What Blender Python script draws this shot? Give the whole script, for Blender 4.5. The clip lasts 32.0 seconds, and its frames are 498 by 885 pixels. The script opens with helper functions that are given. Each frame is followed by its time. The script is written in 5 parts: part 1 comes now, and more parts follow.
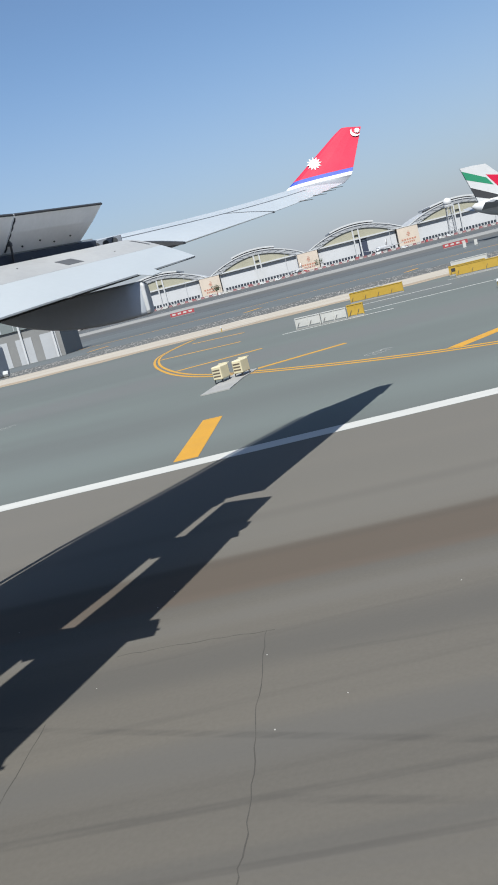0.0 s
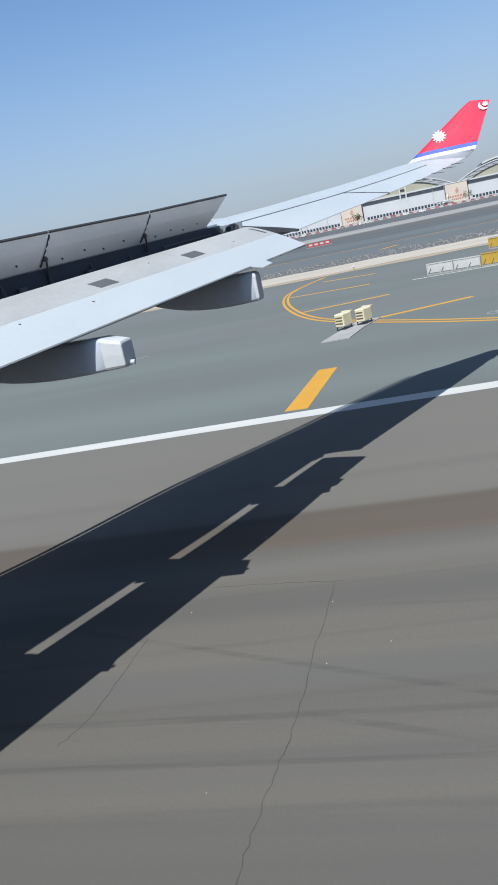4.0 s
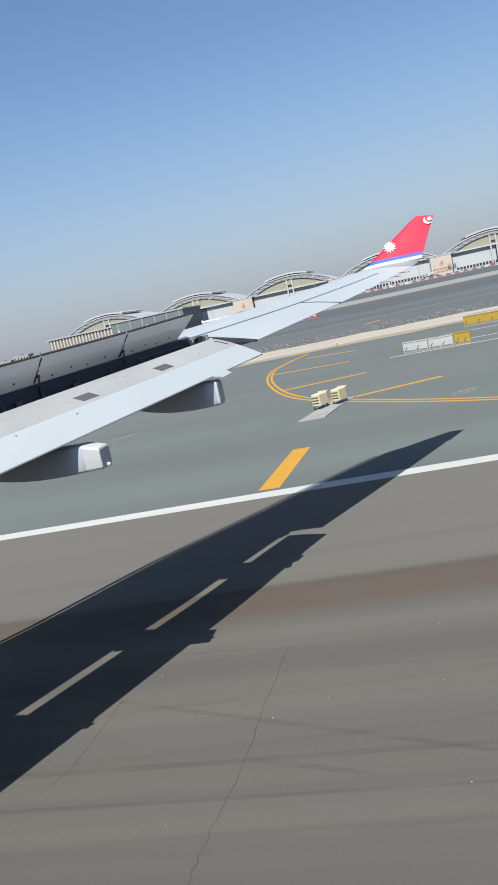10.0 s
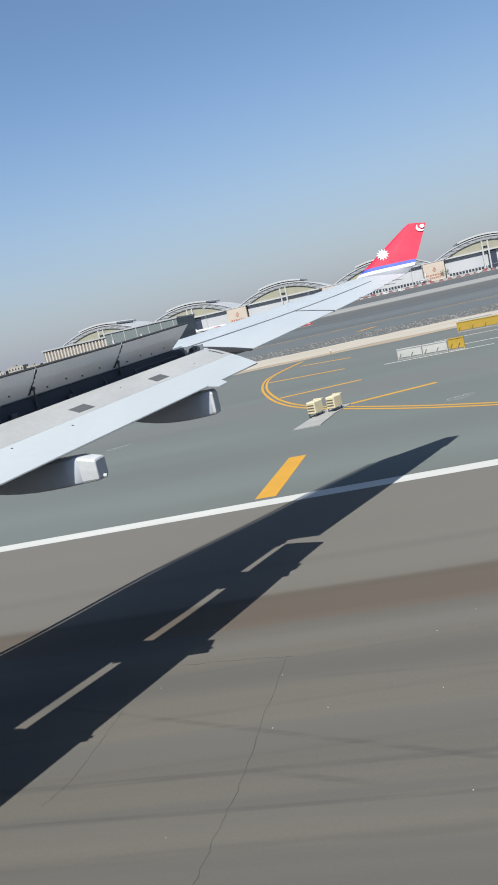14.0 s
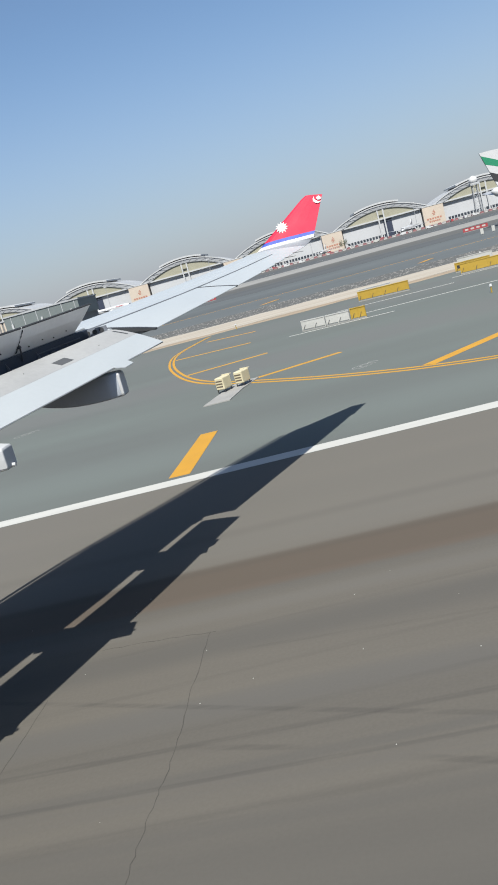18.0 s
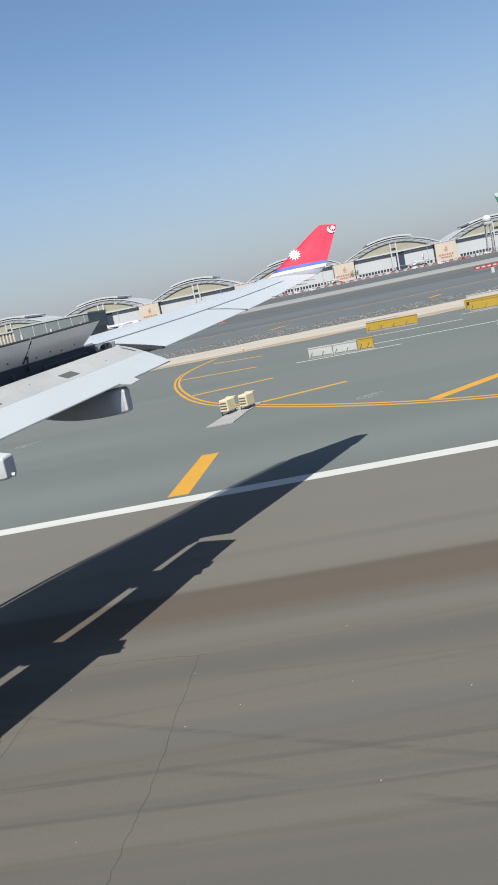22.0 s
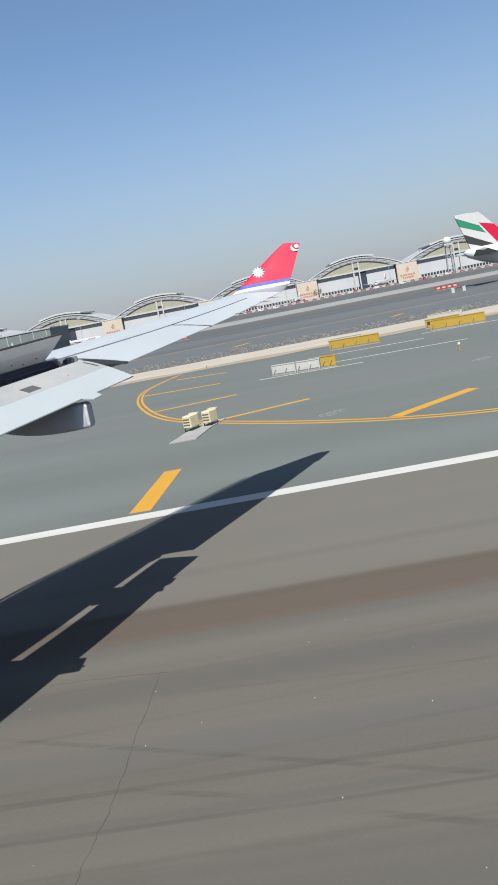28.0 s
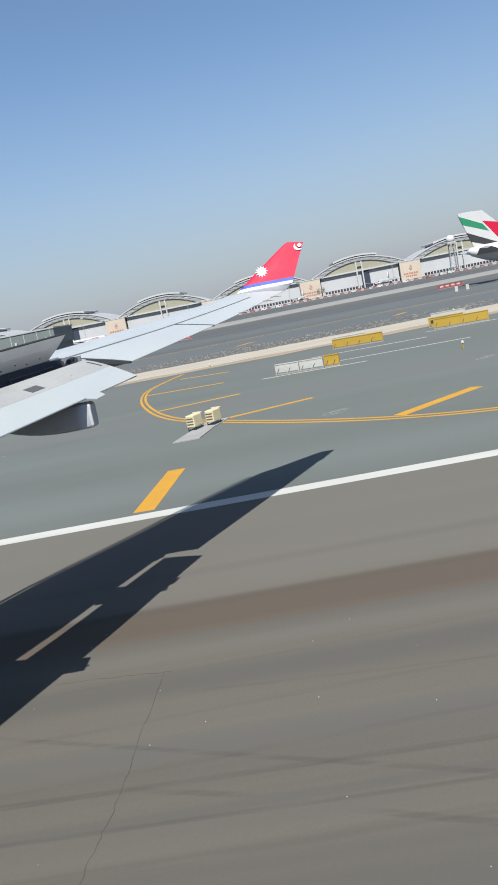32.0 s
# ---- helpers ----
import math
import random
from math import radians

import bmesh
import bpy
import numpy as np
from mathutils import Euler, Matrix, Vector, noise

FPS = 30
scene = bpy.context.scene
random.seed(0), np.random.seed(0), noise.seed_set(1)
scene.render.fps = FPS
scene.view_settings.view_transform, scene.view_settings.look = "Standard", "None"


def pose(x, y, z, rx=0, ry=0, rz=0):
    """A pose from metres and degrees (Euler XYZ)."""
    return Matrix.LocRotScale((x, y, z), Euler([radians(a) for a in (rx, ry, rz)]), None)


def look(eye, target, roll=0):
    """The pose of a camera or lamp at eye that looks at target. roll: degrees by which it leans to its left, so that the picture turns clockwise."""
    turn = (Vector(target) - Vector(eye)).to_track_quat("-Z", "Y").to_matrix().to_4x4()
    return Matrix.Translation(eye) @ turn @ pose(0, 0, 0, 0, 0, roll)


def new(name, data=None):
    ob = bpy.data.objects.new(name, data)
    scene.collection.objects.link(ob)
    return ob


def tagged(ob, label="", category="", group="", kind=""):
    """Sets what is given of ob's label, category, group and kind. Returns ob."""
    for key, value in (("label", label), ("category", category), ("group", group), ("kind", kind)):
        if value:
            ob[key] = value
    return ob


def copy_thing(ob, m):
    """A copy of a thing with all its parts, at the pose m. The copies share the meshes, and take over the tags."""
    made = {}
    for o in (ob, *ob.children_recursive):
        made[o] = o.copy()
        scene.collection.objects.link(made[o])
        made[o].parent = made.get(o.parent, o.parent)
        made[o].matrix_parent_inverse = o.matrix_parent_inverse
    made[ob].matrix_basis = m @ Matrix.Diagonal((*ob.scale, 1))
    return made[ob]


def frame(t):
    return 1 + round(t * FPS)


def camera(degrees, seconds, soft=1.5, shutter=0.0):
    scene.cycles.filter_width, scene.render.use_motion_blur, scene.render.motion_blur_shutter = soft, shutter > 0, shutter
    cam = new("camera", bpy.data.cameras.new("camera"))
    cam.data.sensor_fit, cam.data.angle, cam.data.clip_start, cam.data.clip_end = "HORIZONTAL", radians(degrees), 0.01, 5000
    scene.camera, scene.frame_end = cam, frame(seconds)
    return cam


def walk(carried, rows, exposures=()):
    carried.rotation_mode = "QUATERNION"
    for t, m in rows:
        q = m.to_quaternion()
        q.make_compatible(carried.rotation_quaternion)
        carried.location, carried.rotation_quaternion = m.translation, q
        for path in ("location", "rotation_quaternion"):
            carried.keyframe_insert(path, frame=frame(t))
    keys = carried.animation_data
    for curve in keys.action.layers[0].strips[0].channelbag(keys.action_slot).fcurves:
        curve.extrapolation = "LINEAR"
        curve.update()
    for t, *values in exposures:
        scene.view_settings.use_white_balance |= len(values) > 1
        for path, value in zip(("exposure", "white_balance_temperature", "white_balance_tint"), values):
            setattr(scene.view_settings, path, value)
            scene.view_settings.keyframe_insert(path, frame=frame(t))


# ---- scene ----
# camera on board, beside a cabin window; t, x, y, z, rx, ry, rz
PATH = (
    (0.0, -1.984, 3.384, 4.462, 78.86, 14.04, 1.87),
    (0.5, -1.762, 2.912, 4.695, 77.24, 14.18, 2.56),
    (1.0, -1.498, 2.498, 4.894, 76.74, 13.01, 2.57),
    (1.5, -1.288, 2.166, 5.053, 76.15, 12.48, 2.82),
    (2.0, -1.153, 1.930, 5.159, 76.69, 12.15, 4.52),
    (2.5, -1.124, 1.835, 5.212, 76.74, 10.60, 6.49),
    (3.0, -1.122, 1.879, 5.211, 75.85, 11.79, 8.94),
    (3.5, -1.125, 1.870, 5.245, 75.95, 12.35, 10.96),
    (5.5, -0.661, 1.298, 5.591, 77.07, 10.43, 12.28),
    (6.0, -0.483, 0.915, 5.693, 77.40, 11.00, 13.53),
    (6.5, -0.245, 0.450, 5.843, 77.25, 9.77, 15.27),
    (7.0, 0.003, 0.010, 6.001, 76.85, 11.26, 15.95),
    (7.5, 0.003, 0.004, 5.993, 79.05, 12.04, 15.50),
    (8.0, 0.004, 0.002, 5.991, 80.55, 11.94, 14.10),
    (8.5, 0.003, 0.004, 5.994, 80.31, 11.69, 12.84),
    (9.0, 0.005, 0.006, 5.974, 80.11, 11.55, 11.45),
    (9.5, 0.005, 0.009, 5.976, 80.39, 12.37, 10.56),
    (10.0, 0.006, -0.001, 5.970, 80.84, 12.03, 11.07),
    (10.5, 0.006, 0.007, 5.972, 80.50, 12.40, 11.47),
    (11.0, 0.008, -0.003, 5.991, 80.84, 11.71, 11.36),
    (11.5, 0.005, -0.007, 6.000, 80.99, 11.23, 11.04),
    (12.0, 0.003, -0.009, 5.997, 80.83, 11.40, 11.05),
    (12.5, 0.001, -0.009, 5.998, 80.98, 11.58, 10.97),
    (13.0, -0.002, -0.008, 5.997, 81.38, 12.06, 10.49),
    (13.5, -0.001, -0.003, 5.999, 81.54, 12.43, 10.44),
    (14.0, -0.000, 0.006, 5.991, 81.32, 12.70, 10.64),
    (14.5, -0.003, 0.004, 6.002, 81.20, 12.95, 10.94),
    (16.5, 0.002, -0.006, 6.020, 77.40, 14.97, 5.87),
    (17.0, 0.005, -0.005, 6.017, 77.86, 14.88, 4.33),
    (17.5, 0.003, -0.006, 6.008, 78.21, 14.78, 3.69),
    (18.0, 0.005, -0.006, 6.008, 78.00, 14.89, 3.70),
    (18.5, 0.007, -0.000, 6.010, 77.79, 14.77, 3.56),
    (19.0, -0.001, -0.005, 6.012, 77.89, 14.54, 3.78),
    (19.5, -0.002, -0.000, 6.018, 77.95, 14.27, 3.68),
    (20.0, -0.003, 0.004, 6.020, 77.79, 14.65, 4.49),
    (20.5, 0.001, 0.000, 6.019, 77.63, 13.18, 6.35),
    (21.0, 0.001, 0.004, 6.015, 77.61, 11.97, 7.10),
    (21.5, -0.000, 0.000, 6.013, 78.86, 11.58, 5.97),
    (22.0, 0.000, 0.002, 6.011, 79.83, 11.61, 4.45),
    (22.5, 0.001, -0.000, 6.002, 80.44, 12.04, 3.30),
    (23.0, 0.046, -0.005, 6.001, 80.97, 12.02, 2.55),
    (23.5, 0.047, -0.006, 5.998, 81.09, 11.79, 2.41),
    (24.0, 0.049, 0.001, 5.996, 80.94, 12.10, 2.28),
    (24.5, 0.048, 0.000, 6.002, 81.07, 12.12, 1.91),
    (25.0, 0.047, 0.001, 6.006, 80.93, 12.02, 2.17),
    (25.5, -0.004, 0.002, 6.006, 80.66, 11.44, 2.84),
    (26.0, -0.005, 0.003, 6.002, 80.55, 10.72, 3.03),
    (26.5, -0.003, 0.002, 6.005, 80.30, 11.48, 3.05),
    (28.5, -0.006, -0.000, 5.994, 80.69, 10.90, 1.50),
    (29.0, -0.005, -0.001, 5.989, 80.83, 11.31, 1.28),
    (29.5, -0.004, -0.000, 5.983, 80.68, 11.32, 1.55),
    (30.0, -0.004, 0.001, 5.985, 80.48, 11.29, 1.95),
    (30.5, -0.004, 0.002, 5.996, 80.37, 11.22, 2.11),
    (31.0, -0.003, 0.003, 5.997, 80.36, 11.26, 2.02),
    (31.5, -0.004, 0.003, 5.997, 80.48, 10.92, 1.98),
    (32.0, -0.003, 0.001, 6.001, 80.49, 11.05, 2.11),
)
cam = camera(34.0, 32.0, soft=1.8)
cam.data.dof.use_dof, cam.data.dof.focus_distance, cam.data.dof.aperture_fstop = True, 40.0, 10.0
walk(cam, [(r[0], pose(*r[1:])) for r in PATH], exposures=((0.0, 0.75, 6300, 10), (2.0, 0.75, 6050, 10), (7.0, 0.75, 6000, 10), (9.0, 0.75, 6230, 10), (12.0, 0.75, 6340, 10), (14.0, 0.75, 6370, 10), (17.0, 0.75, 6500, 10), (18.8, 0.76, 6500, 10), (20.2, 0.83, 6500, 10), (22.0, 0.75, 6490, 10), (26.0, 0.75, 6480, 10), (32.0, 0.75, 6450, 10)))

# ---- light ----
SUN = Vector((0.0, -0.575, 0.818)).normalized()
world = bpy.data.worlds.new("sky")
scene.world = world
world.use_nodes = True
wn = world.node_tree
sky = wn.nodes.new("ShaderNodeTexSky")
sky.sky_type = 'NISHITA'
sky.sun_disc = False
sky.sun_elevation = math.asin(SUN.z)
sky.sun_rotation = math.pi
sky.air_density = 1.0
sky.dust_density = 1.2
sky.ozone_density = 3.0
wn.nodes["Background"].inputs[1].default_value = 0.074
cast = wn.nodes.new("ShaderNodeMix")
cast.data_type = 'RGBA'
cast.blend_type = 'MULTIPLY'
cast.inputs["Factor"].default_value = 1.0
cast.inputs["B"].default_value = (1.0, 1.06, 1.085, 1)
wn.links.new(sky.outputs[0], cast.inputs["A"])
# a grey dust haze all round the horizon, thinning upwards
tco = wn.nodes.new("ShaderNodeTexCoord")
sep = wn.nodes.new("ShaderNodeSeparateXYZ")
wn.links.new(tco.outputs["Generated"], sep.inputs[0])
thin = wn.nodes.new("ShaderNodeMapRange")
thin.interpolation_type = 'SMOOTHSTEP'
thin.inputs["From Min"].default_value, thin.inputs["From Max"].default_value = -0.12, 0.31
thin.inputs["To Min"].default_value, thin.inputs["To Max"].default_value = 0.95, 0.0
wn.links.new(sep.outputs["Z"], thin.inputs["Value"])
haze = wn.nodes.new("ShaderNodeMix")
haze.data_type = 'RGBA'
wn.links.new(thin.outputs[0], haze.inputs["Factor"])
wn.links.new(cast.outputs["Result"], haze.inputs["A"])
haze.inputs["B"].default_value = (3.2, 3.34, 3.95, 1)
wn.links.new(haze.outputs["Result"], wn.nodes["Background"].inputs[0])
sun = new("sun", bpy.data.lights.new("sun", 'SUN'))
sun.data.energy = 4.9
sun.data.angle = radians(0.53)
sun.data.color = (1.0, 0.982, 0.925)
sun.matrix_world = look((0, -60, 90), Vector((0, -60, 90)) - SUN)


# ---- materials ----
def mat(name, base, rough=0.6, metal=0.0, vary=0.12, scale=3.0, fine=40.0, bump=0.1, stretch=(1, 1, 1), tint=None, spread=0.5, spec=0.5):
    """Colour with two scales of wear, roughness variation and fine relief; world-size coordinates."""
    m = bpy.data.materials.new(name)
    m.use_nodes = True
    nt = m.node_tree
    n, l = nt.nodes, nt.links
    b = n["Principled BSDF"]
    geo = n.new("ShaderNodeNewGeometry")
    mp = n.new("ShaderNodeMapping")
    mp.inputs["Scale"].default_value = stretch
    l.new(geo.outputs["Position"], mp.inputs["Vector"])
    big = n.new("ShaderNodeTexNoise")
    big.inputs["Scale"].default_value = scale
    big.inputs["Detail"].default_value = 5
    big.inputs["Roughness"].default_value = 0.6
    sm = n.new("ShaderNodeTexNoise")
    sm.inputs["Scale"].default_value = fine
    sm.inputs["Detail"].default_value = 3
    l.new(mp.outputs[0], big.inputs["Vector"])
    l.new(geo.outputs["Position"], sm.inputs["Vector"])
    ramp = n.new("ShaderNodeMapRange")
    ramp.inputs["From Min"].default_value = 0.5 - spread * 0.5
    ramp.inputs["From Max"].default_value = 0.5 + spread * 0.5
    l.new(big.outputs[0], ramp.inputs["Value"])
    mix = n.new("ShaderNodeMix")
    mix.data_type = 'RGBA'
    other = tint or tuple(c * (1 - 2 * vary) for c in base)
    mix.inputs["A"].default_value = (*other, 1)
    mix.inputs["B"].default_value = (*base, 1)
    l.new(ramp.outputs[0], mix.inputs["Factor"])
    mul = n.new("ShaderNodeMix")
    mul.data_type = 'RGBA'
    mul.blend_type = 'MULTIPLY'
    mul.inputs["Factor"].default_value = min(1.0, vary * 2.5)
    l.new(mix.outputs["Result"], mul.inputs["A"])
    gr = n.new("ShaderNodeMapRange")
    gr.inputs["To Min"].default_value = 0.55
    gr.inputs["To Max"].default_value = 1.25
    l.new(sm.outputs[0], gr.inputs["Value"])
    l.new(gr.outputs[0], mul.inputs["B"])
    l.new(mul.outputs["Result"], b.inputs["Base Color"])
    rr = n.new("ShaderNodeMapRange")
    rr.inputs["To Min"].default_value = max(0.03, rough - 0.12)
    rr.inputs["To Max"].default_value = min(1.0, rough + 0.12)
    l.new(big.outputs[0], rr.inputs["Value"])
    l.new(rr.outputs[0], b.inputs["Roughness"])
    b.inputs["Metallic"].default_value = metal
    b.inputs["Specular IOR Level"].default_value = spec
    if bump:
        bp = n.new("ShaderNodeBump")
        bp.inputs["Strength"].default_value = bump
        bp.inputs["Distance"].default_value = 0.02
        l.new(sm.outputs[0], bp.inputs["Height"])
        l.new(bp.outputs[0], b.inputs["Normal"])
    return m


ASPHALT = mat("runway asphalt", (0.106, 0.097, 0.082), 0.85, vary=0.10, scale=1.0, fine=18, bump=0.1, stretch=(0.02, 0.55, 1), tint=(0.077, 0.072, 0.0635), spread=0.5, spec=0.12)
SHOULDER = mat("shoulder asphalt", (0.109, 0.124, 0.115), 0.85, vary=0.10, scale=1.0, fine=18, bump=0.12, stretch=(0.03, 0.16, 1), tint=(0.090, 0.095, 0.090), spread=0.55, spec=0.12)
TAXIWAY = mat("taxiway asphalt", (0.104, 0.114, 0.116), 0.85, vary=0.08, scale=1.0, fine=6, bump=0.2, stretch=(0.008, 0.05, 1), tint=(0.070, 0.077, 0.079), spec=0.12)
APRON = mat("apron concrete", (0.105, 0.104, 0.097), 0.85, vary=0.10, scale=1.0, fine=2, bump=0.1, stretch=(0.004, 0.03, 1), tint=(0.069, 0.069, 0.067), spec=0.12)
SCUFF = mat("crack filler", (0.064, 0.060, 0.054), 0.85, vary=0.1, scale=2.0, fine=25, bump=0.05, spec=0.12)
DARKTAX = mat("dark worn asphalt", (0.066, 0.070, 0.072), 0.85, vary=0.10, scale=1.0, fine=3, bump=0.1, stretch=(0.006, 0.05, 1), tint=(0.085, 0.090, 0.092), spec=0.12)
DUSTY = mat("dusty concrete band", (0.25, 0.246, 0.232), 0.9, vary=0.10, scale=1.0, fine=3, bump=0.1, stretch=(0.01, 0.06, 1), tint=(0.16, 0.157, 0.148), spec=0.12)
SAND = mat("pale sand", (0.36, 0.332, 0.288), 0.95, vary=0.14, scale=1.0, fine=9, bump=0.4, stretch=(0.05, 0.5, 1), tint=(0.27, 0.235, 0.185), spec=0.12)
TAN = mat("tan sand", (0.30, 0.235, 0.165), 0.95, vary=0.12, scale=1.0, fine=9, bump=0.3, stretch=(0.05, 0.5, 1), tint=(0.19, 0.16, 0.125), spec=0.12)
DESERT = mat("desert ground", (0.175, 0.151, 0.117), 0.95, vary=0.12, scale=0.02, fine=1.0, bump=0.2, spec=0.12)
GRAVEL = mat("gravel", (0.112, 0.112, 0.107), 0.9, vary=0.2, scale=0.6, fine=6, bump=0.5, spec=0.12)
STONE = mat("stone", (0.22, 0.214, 0.20), 0.9, vary=0.2, scale=1.2, fine=10)


def add_bands(m, bands, wobble=0.25):
    """Soft-edged lengthwise bands, of older paving and of plain darkening: (y from, y to, soft edge, colour, strength).
    """
    nt = m.node_tree
    n, l = nt.nodes, nt.links
    b = n["Principled BSDF"]
    src = b.inputs["Base Color"].links[0].from_socket
    geo = n.new("ShaderNodeNewGeometry")
    mp = n.new("ShaderNodeMapping")
    mp.inputs["Scale"].default_value = (0.05, 0.4, 1)
    l.new(geo.outputs["Position"], mp.inputs["Vector"])
    nz = n.new("ShaderNodeTexNoise")
    nz.inputs["Scale"].default_value = 1.0
    nz.inputs["Detail"].default_value = 4
    l.new(mp.outputs[0], nz.inputs["Vector"])
    sp = n.new("ShaderNodeSeparateXYZ")
    l.new(geo.outputs["Position"], sp.inputs[0])
    wob = n.new("ShaderNodeMath")
    wob.operation = 'MULTIPLY_ADD'
    l.new(nz.outputs[0], wob.inputs[0])
    wob.inputs[1].default_value = wobble * 2
    l.new(sp.outputs["Y"], wob.inputs[2])
    for y0, y1, soft, col, k in bands:
        up = n.new("ShaderNodeMapRange")
        up.interpolation_type = 'SMOOTHSTEP'
        up.inputs["From Min"].default_value, up.inputs["From Max"].default_value = y0 + wobble, y0 + wobble + soft
        dn = n.new("ShaderNodeMapRange")
        dn.interpolation_type = 'SMOOTHSTEP'
        dn.inputs["From Min"].default_value, dn.inputs["From Max"].default_value = y1 + wobble - soft, y1 + wobble
        dn.inputs["To Min"].default_value, dn.inputs["To Max"].default_value = k, 0.0
        l.new(wob.outputs[0], up.inputs["Value"])
        l.new(wob.outputs[0], dn.inputs["Value"])
        f = n.new("ShaderNodeMath")
        f.operation = 'MULTIPLY'
        l.new(up.outputs[0], f.inputs[0])
        l.new(dn.outputs[0], f.inputs[1])
        mx = n.new("ShaderNodeMix")
        mx.data_type = 'RGBA'
        l.new(f.outputs[0], mx.inputs["Factor"])
        l.new(src, mx.inputs["A"])
        mx.inputs["B"].default_value = (*col, 1)
        src = mx.outputs["Result"]
    l.new(src, b.inputs["Base Color"])


# the last band darkens the near runway, a vignette painted into the asphalt
add_bands(ASPHALT, ((16.4, 27.0, 1.4, (0.116, 0.109, 0.096), 0.6), (14.85, 17.05, 0.5, (0.075, 0.061, 0.048), 0.9), (16.35, 16.95, 0.25, (0.066, 0.057, 0.047), 0.5), (15.0, 15.5, 0.2, (0.088, 0.070, 0.056), 0.4), (13.7, 14.6, 0.4, (0.098, 0.093, 0.084), 0.5), (9.05, 9.45, 0.16, (0.066, 0.064, 0.060), 0.4), (7.9, 8.3, 0.16, (0.070, 0.067, 0.062), 0.3), (10.2, 11.4, 0.5, (0.082, 0.079, 0.073), 0.6), (12.2, 13.6, 0.6, (0.070, 0.067, 0.061), 0.6), (18.4, 19.4, 0.5, (0.090, 0.084, 0.074), 0.5), (2.0, 9.4, 3.2, (0.070, 0.067, 0.061), 0.75)))


def add_marks(m, marks):
    """Tyre marks: (x from, x to, y at the start, y at the end, half width, colour, strength), soft-edged and broken up by noise."""
    nt = m.node_tree
    n, l = nt.nodes, nt.links
    b = n["Principled BSDF"]
    src = b.inputs["Base Color"].links[0].from_socket
    geo = n.new("ShaderNodeNewGeometry")
    sp = n.new("ShaderNodeSeparateXYZ")
    l.new(geo.outputs["Position"], sp.inputs[0])
    mp = n.new("ShaderNodeMapping")
    mp.inputs["Scale"].default_value = (0.6, 9.0, 1)
    l.new(geo.outputs["Position"], mp.inputs["Vector"])
    nz = n.new("ShaderNodeTexNoise")
    nz.inputs["Scale"].default_value = 1.0
    nz.inputs["Detail"].default_value = 6
    l.new(mp.outputs[0], nz.inputs["Vector"])
    worn = n.new("ShaderNodeMapRange")
    worn.inputs["From Min"].default_value, worn.inputs["From Max"].default_value = 0.30, 0.62
    l.new(nz.outputs[0], worn.inputs["Value"])
    for x0, x1, y0, y1, half, col, k in marks:
        slope = (y1 - y0) / (x1 - x0)
        lift = n.new("ShaderNodeMath")
        lift.operation = 'MULTIPLY_ADD'
        l.new(sp.outputs["X"], lift.inputs[0])
        lift.inputs[1].default_value, lift.inputs[2].default_value = -slope, slope * x0 - y0
        off = n.new("ShaderNodeMath")
        off.operation = 'ADD'
        l.new(sp.outputs["Y"], off.inputs[0])
        l.new(lift.outputs[0], off.inputs[1])
        dist = n.new("ShaderNodeMath")
        dist.operation = 'ABSOLUTE'
        l.new(off.outputs[0], dist.inputs[0])
        across = n.new("ShaderNodeMapRange")
        across.interpolation_type = 'SMOOTHSTEP'
        across.inputs["From Min"].default_value, across.inputs["From Max"].default_value = half * 0.35, half
        across.inputs["To Min"].default_value, across.inputs["To Max"].default_value = k, 0.0
        l.new(dist.outputs[0], across.inputs["Value"])
        f = across.outputs[0]
        for edge, way in ((x0, 0.8), (x1, -0.8)):
            end = n.new("ShaderNodeMapRange")
            end.interpolation_type = 'SMOOTHSTEP'
            lo, hi = sorted((edge, edge + way))
            end.inputs["From Min"].default_value, end.inputs["From Max"].default_value = lo, hi
            if way < 0:
                end.inputs["To Min"].default_value, end.inputs["To Max"].default_value = 1.0, 0.0
            l.new(sp.outputs["X"], end.inputs["Value"])
            mu = n.new("ShaderNodeMath")
            mu.operation = 'MULTIPLY'
            l.new(f, mu.inputs[0])
            l.new(end.outputs[0], mu.inputs[1])
            f = mu.outputs[0]
        mu = n.new("ShaderNodeMath")
        mu.operation = 'MULTIPLY'
        l.new(f, mu.inputs[0])
        l.new(worn.outputs[0], mu.inputs[1])
        mx = n.new("ShaderNodeMix")
        mx.data_type = 'RGBA'
        l.new(mu.outputs[0], mx.inputs["Factor"])
        l.new(src, mx.inputs["A"])
        mx.inputs["B"].default_value = (*col, 1)
        src = mx.outputs["Result"]
    l.new(src, b.inputs["Base Color"])


RUB = (0.040, 0.038, 0.036)
add_marks(ASPHALT, ((-7.5, 12.0, 12.7, 4.9, 0.09, RUB, 0.32), (-3.4, -1.2, 10.0, 9.3, 0.09, RUB, 0.38), (-0.4, 3.5, 8.85, 7.3, 0.10, RUB, 0.42), (-12.0, 3.0, 11.3, 12.1, 0.10, RUB, 0.13),
                    (-9.0, 6.0, 10.0, 10.9, 0.12, RUB, 0.14), (-14.0, 9.0, 8.1, 8.6, 0.15, RUB, 0.20), (-15.0, 8.0, 10.2, 9.7, 0.10, RUB, 0.36), (-13.0, 11.0, 9.3, 8.8, 0.07, RUB, 0.48), (-3.0, 9.0, 12.6, 11.3, 0.07, RUB, 0.2), (-6.0, 14.0, 13.2, 14.4, 0.08, RUB, 0.12), (-20.0, 20.0, 9.2, 8.5, 0.30, (0.085, 0.080, 0.072), 0.5)))
